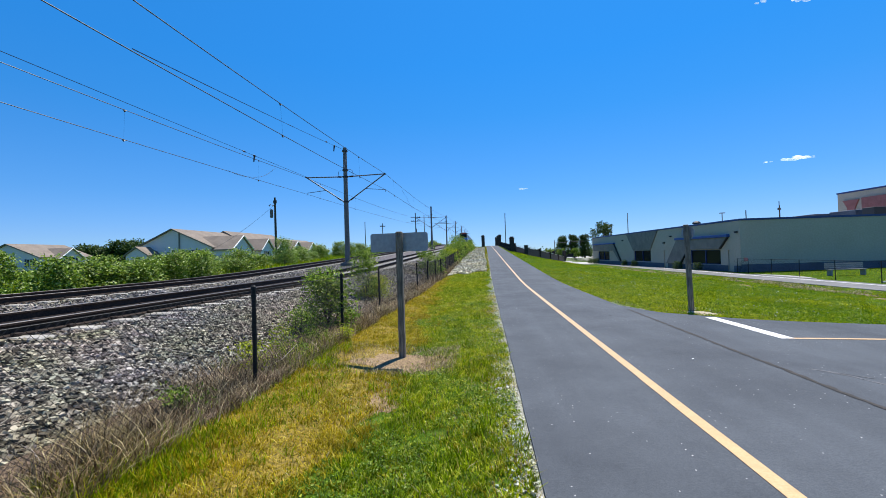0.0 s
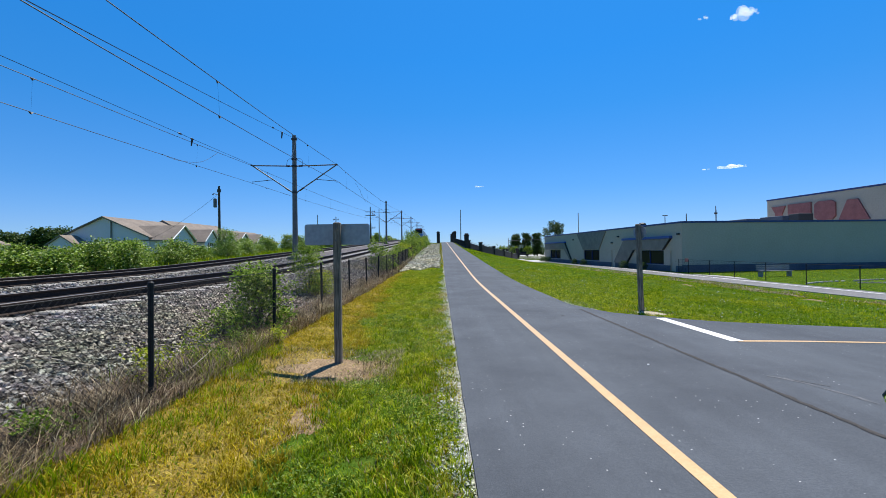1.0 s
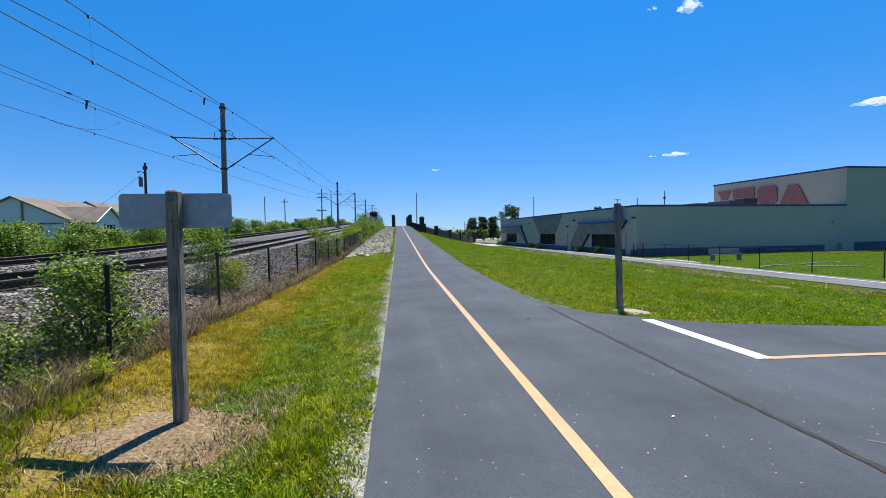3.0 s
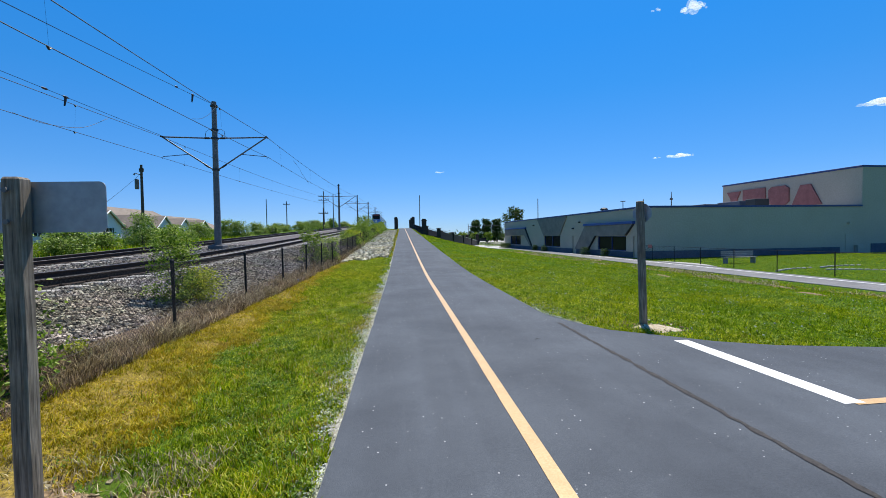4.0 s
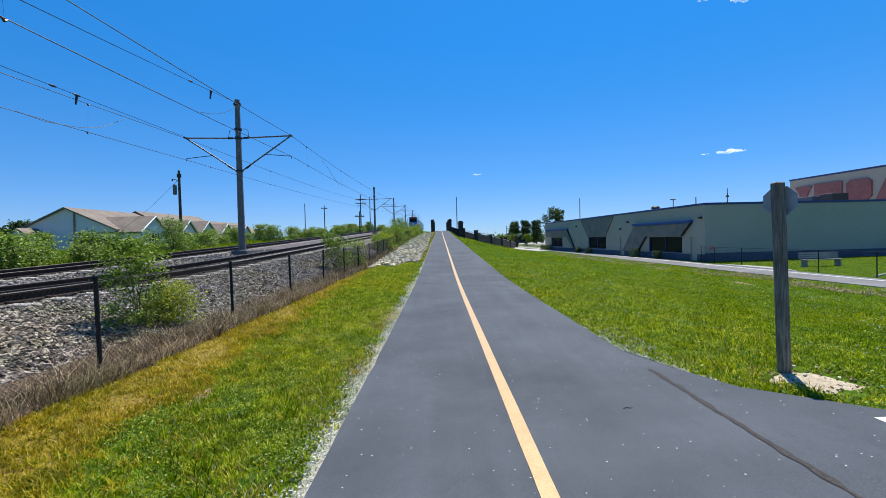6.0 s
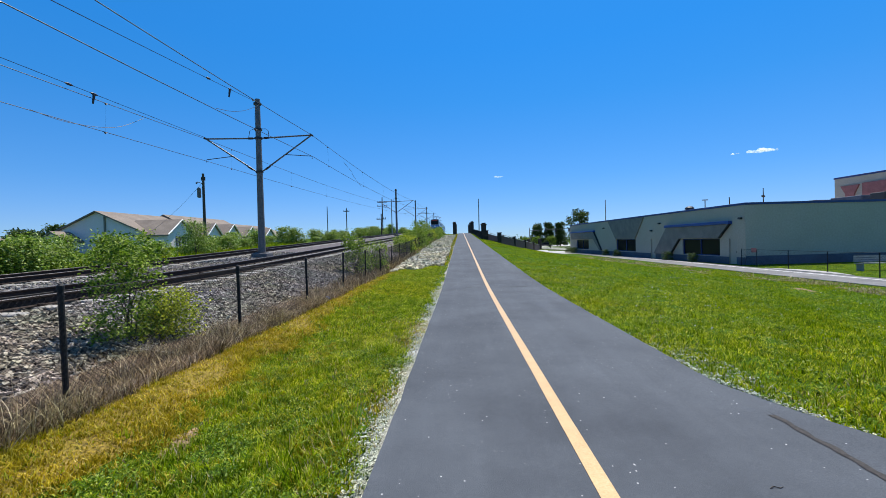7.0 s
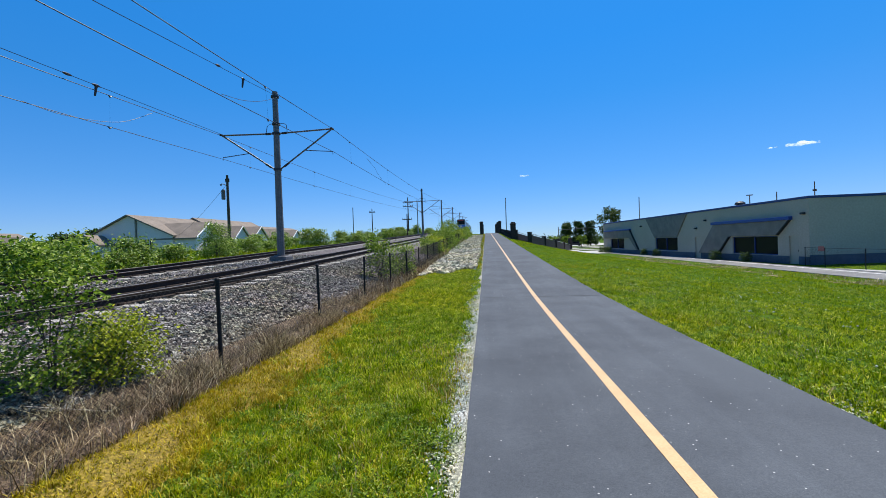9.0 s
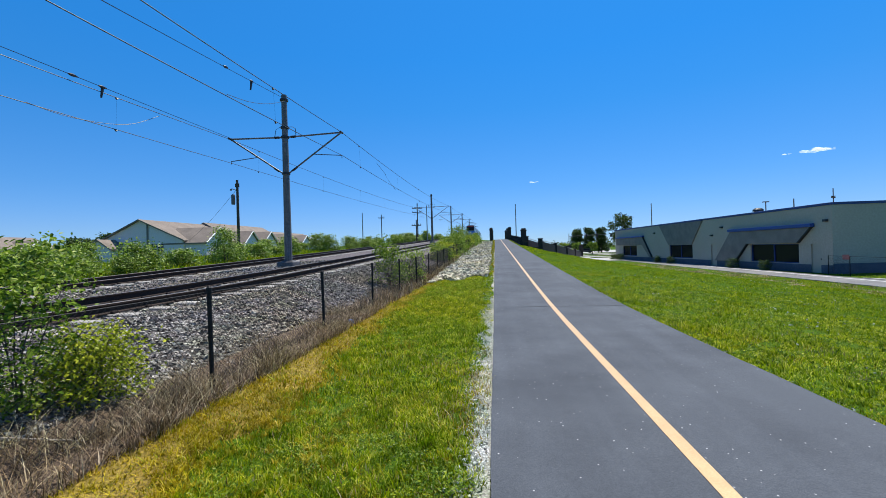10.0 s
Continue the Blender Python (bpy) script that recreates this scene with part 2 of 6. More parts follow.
M_LAWN = leafy("deep green lawn grass", ((0.0, (0.045, 0.095, 0.002)), (0.45, (0.195, 0.315, 0.004)), (0.85, (0.39, 0.50, 0.006)), (1.0, (0.70, 0.66, 0.08))), 0.5, 0.5, (1.4, 1.14, 0.8), (0.62, 0.70, 0.5), 0.07)
M_DRY = leafy("yellowed grass", ((0.0, (0.22, 0.16, 0.005)), (0.5, (0.52, 0.375, 0.012)), (0.85, (0.70, 0.505, 0.03)), (1.0, (0.84, 0.66, 0.20))), 0.35, 0.5, (1.12, 1.14, 0.9), (0.66, 0.68, 0.55), 0.1)
M_STRAW = leafy("dead brown stems", ((0.0, (0.12, 0.08, 0.05)), (0.5, (0.42, 0.30, 0.19)), (1.0, (0.82, 0.66, 0.45))), 0.2)
M_BRUSH = leafy("dead dark brush", ((0.0, (0.04, 0.026, 0.016)), (0.45, (0.22, 0.147, 0.088)), (0.8, (0.47, 0.335, 0.21)), (1.0, (0.84, 0.69, 0.50))), 0.15)
M_LEAF = leafy("green leaves", ((0.0, (0.05, 0.105, 0.012)), (0.45, (0.18, 0.295, 0.024)), (0.8, (0.34, 0.46, 0.05)), (1.0, (0.60, 0.64, 0.20))), 0.4, 0.45, gloss=0.15)
M_WILD = leafy("wild shrub leaves", ((0.0, (0.045, 0.095, 0.010)), (0.4, (0.18, 0.30, 0.024)), (0.75, (0.37, 0.48, 0.06)), (1.0, (0.66, 0.70, 0.30))), 0.3, 0.42, gloss=0.35)
M_LIME = leafy("yellow-green leaves", ((0.0, (0.17, 0.23, 0.01)), (0.5, (0.42, 0.48, 0.02)), (1.0, (0.80, 0.76, 0.08))), 0.4, 0.45, gloss=0.15)
M_DEEP = leafy("dark tree leaves", ((0.0, (0.028, 0.058, 0.016)), (0.6, (0.075, 0.13, 0.032)), (1.0, (0.15, 0.21, 0.06))), 0.25, 0.5)
M_BLUE = plain("train blue paint", (0.025, 0.17, 0.62), 0.35)
M_SILVER = plain("train silver blue", (0.22, 0.33, 0.44), 0.4, 0.2)
M_LAMPRED = plain("tail lamp red", (0.5, 0.02, 0.01), 0.3)
M_CLOUD, _n, _l, _b = shader("cloud")
_b.inputs["Base Color"].default_value = (0.9, 0.9, 0.9, 1)
# a faint glow stands in for sunlight scattered through the cloud
_b.inputs["Emission Color"].default_value = (0.86, 0.93, 1.0, 1)
_b.inputs["Emission Strength"].default_value = 0.5
_t, _s = _n.new("ShaderNodeBsdfTransparent"), _n.new("ShaderNodeMixShader")   # thin vapour
_s.inputs[0].default_value = 0.16
_l.new(_t.outputs[0], _s.inputs[1])
_l.new(_b.outputs[0], _s.inputs[2])
_l.new(_s.outputs[0], _n["Material Output"].inputs["Surface"])
M_SHADED_LITTER = surface("dark shaded leaf litter", (0.03, 0.02, 0.014), (0.24, 0.165, 0.105), 38, 4, 0.95, 1.0, 0.05, spread=0.28)
M_THATCH = surface("straw thatch", (0.085, 0.064, 0.010), (0.37, 0.265, 0.04), 34, 2.2, 0.95, 0.8, 0.02, stain=(0.8, 0.74, 0.6))
M_FINES = surface("pale stone fines", (0.2, 0.185, 0.15), (0.5, 0.48, 0.44), 55, 4, 0.95, 0.8, 0.01, stain=(0.66, 0.68, 0.55))
M_GALV = surface("galvanised pole", (0.26, 0.27, 0.27), (0.38, 0.39, 0.39), 12, 1.5, 0.5, 0.1, metal=0.3)
M_TAN = surface("pale dry soil", (0.34, 0.28, 0.19), (0.55, 0.48, 0.36), 30, 3, 0.95, 0.8, 0.02, stain=(0.8, 0.76, 0.7))
M_CLOD = leafy("soil clods", ((0.0, (0.12, 0.08, 0.045)), (0.6, (0.28, 0.2, 0.12)), (1.0, (0.45, 0.36, 0.24))), 0, 0.95)
M_MULCH = surface("bare soil", (0.12, 0.078, 0.04), (0.40, 0.28, 0.155), 34, 4, 0.95, 0.8, 0.02, stain=(0.75, 0.72, 0.68))
M_BLUECLOTH = plain("blue plastic", (0.02, 0.16, 0.5), 0.5)

# ---- builders ----
def link(name, bm, material, parent=None, label="", smooth=False):
    me = bpy.data.meshes.new(name)
    bmesh.ops.recalc_face_normals(bm, faces=bm.faces)
    bm.to_mesh(me)
    bm.free()
    me.materials.append(material)
    if smooth:
        me.polygons.foreach_set("use_smooth", [True] * len(me.polygons))
    ob = new(name, me)
    ob.parent = parent
    if label:
        ob["label"] = label
    return ob


def part(name, bm, material, parent, label="", smooth=False):
    return link(name, bm, material, parent, label, smooth)


def shared(name, me, parent, m, label=""):
    ob = new(name, me)
    ob.parent = parent
    ob.matrix_local = m
    if label:
        ob["label"] = label
    return ob


def thing(name, place, label, category, group="", kind="", turn=0.0):
    ob = new(name)
    ob.empty_display_size = 0.2
    ob.matrix_world = pose(*place, 0, 0, turn)
    return tagged(ob, label, category, group, kind)


def box(bm, x0, x1, y0, y1, z0, z1, bevel=0.0):
    made = bmesh.ops.create_cube(bm, size=1.0, matrix=Matrix.Translation(((x0 + x1) / 2, (y0 + y1) / 2, (z0 + z1) / 2)) @ Matrix.Diagonal((abs(x1 - x0), abs(y1 - y0), abs(z1 - z0), 1)))
    if bevel:
        es = {e for v in made["verts"] for e in v.link_edges}
        bmesh.ops.bevel(bm, geom=list(es), offset=bevel, segments=1, affect="EDGES")
    return bm


def boxed(*a, **k):
    return box(bmesh.new(), *a, **k)


def tube(bm, points, radii, sides=8):
    """A round bar along points; radii: one, or one a point."""
    pts = [Vector(p) for p in points]
    radii = [radii] * len(pts) if isinstance(radii, (int, float)) else radii
    rings = []
    for i, p in enumerate(pts):
        d = (pts[min(i + 1, len(pts) - 1)] - pts[max(i - 1, 0)]).normalized()
        u = d.cross(Vector((0, 0, 1)) if abs(d.z) < 0.9 else Vector((1, 0, 0))).normalized()
        w = d.cross(u)
        rings.append([bm.verts.new(p + radii[i] * (u * math.cos(2 * math.pi * k / sides) + w * math.sin(2 * math.pi * k / sides))) for k in range(sides)])
    for r0, r1 in zip(rings, rings[1:]):
        for k in range(sides):
            bm.faces.new((r0[k], r0[(k + 1) % sides], r1[(k + 1) % sides], r1[k]))
    bm.faces.new(rings[0][::-1])
    bm.faces.new(rings[-1])
    return bm


def prism(bm, outline, z0, z1):
    """An upright solid over an outline of (x, y)."""
    lo = [bm.verts.new((x, y, z0)) for x, y in outline]
    hi = [bm.verts.new((x, y, z1)) for x, y in outline]
    bm.faces.new(lo[::-1])
    bm.faces.new(hi)
    for i in range(len(lo)):
        j = (i + 1) % len(lo)
        bm.faces.new((lo[i], lo[j], hi[j], hi[i]))
    return bm


def mesh_of(name, co, faces, material, smooth=False):
    """A mesh from arrays: co (n, 3), faces (m, 3 or 4)."""
    me = bpy.data.meshes.new(name)
    k = faces.shape[1]
    me.vertices.add(len(co))
    me.vertices.foreach_set("co", np.asarray(co, np.float32).ravel())
    me.loops.add(faces.size)
    me.loops.foreach_set("vertex_index", faces.astype(np.int32).ravel())
    me.polygons.add(len(faces))
    me.polygons.foreach_set("loop_start", np.arange(0, faces.size, k, dtype=np.int32))
    me.polygons.foreach_set("use_smooth", np.full(len(faces), smooth))
    me.update(calc_edges=True)
    me.materials.append(material)
    return me


RNG = np.random.default_rng(7)


def blades(name, base, height, width, material, lean=0.45, parent=None):
    """Grass: each blade three steps tall, bent over."""
    n = len(base)
    a = RNG.uniform(0, 2 * math.pi, n)
    side = np.stack((np.cos(a), np.sin(a), np.zeros(n)), 1)
    b = a + math.pi / 2 + RNG.normal(0, 0.5, n)
    out = np.stack((np.cos(b), np.sin(b), np.zeros(n)), 1) * (RNG.uniform(0.1, 1, n) * lean * height)[:, None]
    up = np.array((0, 0, 1.0)) * height[:, None]
    w = side * (width / 2)[:, None]
    co = np.stack((base - w, base + w, base + up * 0.55 + out * 0.35 - w * 0.8, base + up * 0.55 + out * 0.35 + w * 0.8, base + up * 0.95 + out), 1).reshape(-1, 3)
    i = np.arange(n)[:, None] * 5
    f = np.concatenate((i + (0, 1, 3), i + (0, 3, 2), i + (2, 3, 4)))
    ob = new(name, mesh_of(name, co, f, material))
    ob.parent = parent
    return ob


def stones(name, base, size, material, flat=0.7):
    """Broken stone: eight-cornered lumps, each knocked about."""
    n = len(base)
    cube = np.array([(x, y, z) for z in (-1, 1) for y in (-1, 1) for x in (-1, 1)], float)
    co = cube[None] * (0.62 + RNG.uniform(-0.34, 0.3, (n, 8, 3))) * 0.55
    co[:, :, 2] *= flat
    a, b = RNG.uniform(0, 2 * math.pi, n), RNG.normal(0, 0.5, n)
    ca, sa, cb, sb = np.cos(a)[:, None], np.sin(a)[:, None], np.cos(b)[:, None], np.sin(b)[:, None]
    y, z = co[:, :, 1] * cb - co[:, :, 2] * sb, co[:, :, 1] * sb + co[:, :, 2] * cb
    x, y = co[:, :, 0] * ca - y * sa, co[:, :, 0] * sa + y * ca
    co = np.stack((x, y, z), 2) * size[:, None, None] + base[:, None]
    q = np.array(((0, 2, 3, 1), (4, 5, 7, 6), (0, 1, 5, 4), (2, 6, 7, 3), (0, 4, 6, 2), (1, 3, 7, 5)))
    f = (np.arange(n)[:, None, None] * 8 + q[None]).reshape(-1, 4)
    return new(name, mesh_of(name, co.reshape(-1, 3), f, material))


def leaves(centres, normals_up, size, material, name):
    """Folded leaves of four corners, turned all ways."""
    n = len(centres)
    nn = RNG.normal(0, 0.6, (n, 3)) + np.array((0, 0, normals_up))
    nn /= np.linalg.norm(nn, axis=1)[:, None] + 1e-6
    d = np.cross(nn, RNG.normal(0, 1, (n, 3)))
    d /= np.linalg.norm(d, axis=1)[:, None] + 1e-6
    s = np.cross(nn, d)
    L = (size * RNG.uniform(0.6, 1.3, n))[:, None]
    at = lambda u, v, w: centres + d * L * u + s * L * v + nn * L * w
    co = np.stack((at(0, 0, 0), at(0.28, 0.27, 0.07), at(0.66, 0.24, 0.05), at(1, 0, -0.1), at(0.66, -0.24, 0.05), at(0.28, -0.27, 0.07)), 1).reshape(-1, 3)
    i = np.arange(n)[:, None] * 6
    f = np.concatenate((i + (0, 1, 2, 3), i + (0, 3, 4, 5)))
    return mesh_of(name, co, f, material)


def crown_points(n, clumps, radius, height, low, tight=0.2, taper=0.5):
    """Leaf places in clumps inside a crown that is wider below its middle, ragged outside."""
    a = RNG.uniform(0, 2 * math.pi, clumps)
    u = RNG.uniform(0, 1, clumps)
    r = radius * np.sqrt(RNG.uniform(0.05, 1, clumps)) * (1 - taper * u) * np.where(RNG.uniform(0, 1, clumps) < 0.2, 1.2, 0.95)
    c = np.stack((np.cos(a) * r, np.sin(a) * r, low + (height - low) * u), 1)
    k = RNG.integers(0, clumps, n)
    spread = tight * radius * RNG.uniform(0.5, 1.3, clumps)
    return c, c[k] + np.clip(RNG.normal(0, 1, (n, 3)), -1.7, 1.7) * spread[k][:, None] * np.array((1, 1, 0.75))


def plant(name, place, radius, height, n, leaf, material, label, category, group="", stems=7, low=0.1, trunk=0.02, clumps=0, tight=0.2, taper=0.5, crown="foliage", stem="stem"):
    ob = thing(name, place, label, category, group)
    c, p = crown_points(n, clumps or max(6, n // 45), radius, height, low * height, tight, taper)
    p[:, 2] = np.maximum(p[:, 2], 0.03)
    me = leaves(p, 0.8, np.full(n, leaf), material, crown)
    shared(crown, me, ob, Matrix())
    bm = bmesh.new()
    for k in range(stems):
        e = Vector(c[k % len(c)])
        m = Vector((e.x * 0.35 + random.uniform(-0.05, 0.05), e.y * 0.35, e.z * 0.55))
        tube(bm, [(random.uniform(-1, 1) * trunk * 2, random.uniform(-1, 1) * trunk * 2, -0.1), m, e], [trunk, trunk * 0.7, trunk * 0.25], 5)
        if name == "sapling":
            part(stem, bm, M_TRUNK, ob)
            bm = bmesh.new()
    if name == "sapling":
        bm.free()
    else:
        part(stem, bm, M_TRUNK, ob)
    return ob


def tree(name, place, radius, height, n, leaf, material, label, bare=0.25, taper=0.35, group=""):
    ob = thing(name, place, label, "tree", group)
    c, p = crown_points(n, max(14, n // 60), radius, height, bare * height, 0.17, taper)
    shared("crown", leaves(p, 0.8, np.full(n, leaf), material, "crown"), ob, Matrix())
    bm = bmesh.new()
    tr = height * 0.022 + 0.05
    tube(bm, [(0, 0, -0.3), (0.05, 0, bare * height), (0.1, 0.05, height * 0.6), (0, 0.1, height * 0.92)], [tr * 1.3, tr, tr * 0.55, tr * 0.1], 8)
    for k in range(12):
        e = Vector(c[k])
        z = bare * height * 0.8 + (e.z - bare * height * 0.8) * 0.5
        tube(bm, [(0.05, 0, z), (e.x * 0.5, e.y * 0.5, (z + e.z) / 2), e], [tr * 0.4, tr * 0.25, tr * 0.06], 5)
    part("trunk", bm, M_TRUNK, ob)
    return ob

# ---- the lie of the land ----
def ease(v):
    v = np.clip(v, 0, 1)
    return v * v * (3 - 2 * v)


def bend(y, y0, slope, top):
    """Level up to y0, then a steady climb to a height, rounded at both ends."""
    r = slope * (np.sqrt((y - y0) ** 2 + 9.0) + (y - y0)) / 2
    return top - (np.sqrt((top - r) ** 2 + 0.02) + (top - r)) / 2 + 0.0


def trail_z(y):
    return bend(np.asarray(y, float), 19.6, 0.0372, 3.75)


def rail_z(y):
    return 0.72 + bend(np.asarray(y, float), 18.6, 0.036, 4.45)


def fence_z(y):
    y = np.asarray(y, float)
    return trail_z(y) - 0.18 * ease((y - 20) / 8) * (1 - ease((y - 36) / 20))


def ground_z(x, y):
    x, y = np.asarray(x, float), np.asarray(y, float)
    t, r = trail_z(y), rail_z(y)
    verge = t - 0.035 - 0.095 * ease(-x / 1.2) + (fence_z(y) - t + 0.1) * ease((-x - 1.6) / 1.3)
    under = np.minimum(fence_z(y) - 0.35, r - 0.75)
    left = np.where(x > -3.3, verge, fence_z(y) + (under - fence_z(y)) * ease((-x - 3.3) / 0.8))
    field = r - 0.35 + (0.9 - r + 0.35) * ease((-x - 22) / 30)
    left = np.where(x < -14.6, under + (field - under) * ease((-x - 14.6) / 2.0), left)
    lawn = -1.0 + 0.2 * ease((x - 25) / 18) * (1 - ease((y - 40) / 6))
    run = 14.5 - 6.3 * ease(t / 1.9)
    right = t - 0.035 - (t + 0.965) * np.clip((x - 3.2) / run, 0, 1) ** 1.3
    right = np.where(x > 19, lawn, right)
    z = np.where(x < 0, left, np.where(x < 3.05, t - 0.16, right))
    far = ease((np.maximum(np.abs(x) - 130, y - 190)) / 120)
    return z * (1 - far) - 1.0 * far


def steps(*runs):
    return np.concatenate([np.arange(a, b, s) for a, b, s in runs])


gx = steps((-2600, -200, 300), (-200, -60, 14), (-60, -20, 3), (-20, -14, 0.5), (-14, -4.2, 0.7), (-4.2, -0.06, 0.12), (-0.06, 0.4, 0.055), (0.4, 2.8, 0.6), (2.8, 3.2, 0.05), (3.2, 8, 0.2), (8, 26, 0.6), (26, 60, 3), (60, 200, 14), (200, 2601, 300))
gy = steps((-300, -20, 28), (-20, -2, 2), (-2, 30, 0.3), (30, 130, 2.0), (130, 330, 20), (330, 3000, 280))
X, Y = np.meshgrid(gx, gy)
Z = ground_z(X, Y)
near = (np.abs(X) < 24) & (Y < 60) & (Y > -10) & ((X < -0.15) | (X > 3.2))
Z += np.where(near, np.random.default_rng(3).normal(0, 0.008, X.shape), 0)
idx = np.arange(X.size).reshape(X.shape)
quads = np.stack((idx[:-1, :-1], idx[:-1, 1:], idx[1:, 1:], idx[1:, :-1]), 2).reshape(-1, 4)
ground = new("ground", mesh_of("ground", np.stack((X, Y, Z), 2).reshape(-1, 3), quads, M_EARTH, True))
tagged(ground, "grassy ground, green with dry yellow patches", "ground", kind="structure")


def strip(name, left, right, ys, z, thick, material, parent=None, label=""):
    """A slab along y between two lines, on a height given along it."""
    bm = bmesh.new()
    rows = []
    for y in ys:
        l, r = left(y), right(y)
        rows.append([bm.verts.new(v) for v in ((l, y, z(l, y)), (r, y, z(r, y)), (r, y, z(r, y) - thick), (l, y, z(l, y) - thick))])
    for a, b in zip(rows, rows[1:]):
        for i in range(4):
            bm.faces.new((a[i], a[(i + 1) % 4], b[(i + 1) % 4], b[i]))
    bm.faces.new(rows[0])
    bm.faces.new(rows[-1][::-1])
    return link(name, bm, material, parent, label)


TZ = lambda x, y: float(trail_z(y))
fine_y = [float(v) for v in steps((-14, 40, 0.4), (40, 126, 2.0))]
rough_edge = lambda x, s: (lambda y: x + 0.018 * noise.noise((y * 1.7, s, 0)) + 0.012 * noise.noise((y * 6, s, 3)))
trail = strip("trail", rough_edge(0.0, 1.0), rough_edge(3.05, 5.0), fine_y, TZ, 0.14, M_TRAIL)
tagged(trail, "grey asphalt trail with a worn yellow centre line", "path", kind="structure")

# side path that joins the trail
def far_edge(x):
    return float(np.interp(x, (3.05, 3.25, 3.58, 4.2, 4.75, 5.5, 7.0, 9.0, 19.5), (11.2, 10.5, 9.8, 9.4, 9.06, 8.86, 8.84, 9.02, 10.3)))


def near_edge(x):
    return float(np.interp(x, (3.05, 3.2, 3.5, 3.9, 4.5, 5.2, 19.5), (2.2, 3.0, 3.65, 4.25, 4.72, 4.9, 6.2)))


def side_z(x, y=6.0):
    return float(ground_z(x, y)) + 0.035 if x > 3.06 else 0.0


bm = bmesh.new()
cols = []
for x in [3.056, 3.12, 3.2, 3.3, 3.45, 3.6, 3.8, 4.0, 4.2, 4.45, 4.75, 5.1, 5.5, 6, 6.5, 7.2, 8, 9, 10.5, 12, 14, 16, 18, 19.4]:
    a, b, z = near_edge(x), far_edge(x), side_z(x)
    cols.append([bm.verts.new(v) for v in ((x, a, z), (x, (a + b) / 2, z + 0.0), (x, b, z), (x, b, z - 0.12), (x, a, z - 0.12))])
for p, q in zip(cols, cols[1:]):
    for i in range(5):
        bm.faces.new((p[i], q[i], q[(i + 1) % 5], p[(i + 1) % 5]))
bm.faces.new(cols[0])
bm.faces.new(cols[-1][::-1])
side_path = tagged(link("side_path", bm, M_TRAIL), "grey asphalt side path meeting the trail", "path", kind="structure")

def painted(name, pts, width, zf, material, parent, lift=0.004, fray=0.004):
    """A painted stripe along points (x, y)."""
    bm = bmesh.new()
    rows = []
    n = len(pts)
    for i, (x, y) in enumerate(pts):
        dx, dy = pts[min(i + 1, n - 1)][0] - pts[max(i - 1, 0)][0], pts[min(i + 1, n - 1)][1] - pts[max(i - 1, 0)][1]
        k = math.hypot(dx, dy)
        ox, oy = -dy / k * width / 2, dx / k * width / 2
        j1, j2 = fray * noise.noise((x * 7, y * 7, 1)), fray * noise.noise((x * 7, y * 7, 5))
        rows.append((bm.verts.new((x + ox + j1, y + oy, zf(x, y) + lift)), bm.verts.new((x - ox + j2, y - oy, zf(x, y) + lift))))
    for a, b in zip(rows, rows[1:]):
        bm.faces.new((a[0], a[1], b[1], b[0]))
    return part(name, bm, material, parent)


painted("centre_line", [(1.385, y) for y in fine_y], 0.105, TZ, M_YELLOW, trail)
painted("joint", [(0.02 + 0.1 * k, 20.0 + 0.012 * noise.noise((k * 0.5, 0, 0))) for k in range(31)], 0.03, TZ, M_TAR, trail)
SZ = lambda x, y: side_z(x) if x > 3.06 else 0.0
painted("sealed_joint", [(3.025 + 0.016 * noise.noise((y * 0.9, 2, 0)) + 0.007 * noise.noise((y * 6, 8, 0)), y) for y in steps((2.0, 10.4, 0.05)).tolist()], 0.05, TZ, M_CRACK, trail, 0.005, 0.03)
painted("scuff", [(3.33 + 0.42 * u - 0.06 * u * u + 0.012 * noise.noise((u * 9, 1, 0)), 4.9 - 0.16 * u - 0.69 * u * u) for u in [j / 40 for j in range(41)]], 0.03, SZ, M_SCUFF, side_path, 0.003, 0.03)
painted("scuff", [(3.45 + 0.25 * u, 4.83 - 0.28 * u + 0.012 * noise.noise((u * 12, 5, 0))) for u in [j / 24 for j in range(25)]], 0.018, SZ, M_SCUFF, side_path, 0.0035, 0.02)
painted("centre_line", [(x, 6.83 + 0.13 * (x - 4.3) - 0.002 * (x - 4.3) ** 2) for x in steps((4.3, 19.2, 0.5)).tolist()], 0.1, SZ, M_YELLOW, side_path)
painted("stop_bar", [(4.31 - 0.02 * (y - 6.75), y) for y in steps((6.81, 9.18, 0.12)).tolist()], 0.2, SZ, M_WHITE, side_path, 0.006)

# road beside the building, and the lot beyond it
RZ = lambda x, y: -0.965
road_l = lambda y: 18.9 + 0.0009 * (y - 34) ** 2 * (1 if y < 34 else 0.0) + 0.012 * max(0, y - 40)
walkway = strip("walkway", lambda y: road_l(y) + 3.02, lambda y: road_l(y) + 3.05 + 0.9 * max(0.0, math.sin((y - 31.5) / 7.0 * math.pi)), steps((31.5, 38.6, 0.5)).tolist(), lambda x, y: -0.93, 0.15, M_LOT)
tagged(walkway, "short pale concrete apron beside the road", "pavement", kind="structure")
road = strip("road", road_l, lambda y: road_l(y) + 3.0, steps((-10, 92, 2.0)).tolist(), RZ, 0.2, M_ROAD)
tagged(road, "pale worn asphalt service road beside the building", "road", kind="structure")
strip("edge_line", lambda y: road_l(y) + 2.2, lambda y: road_l(y) + 2.34, steps((-10, 92, 2.0)).tolist(), lambda x, y: -0.961, 0.002, M_WHITE, road)
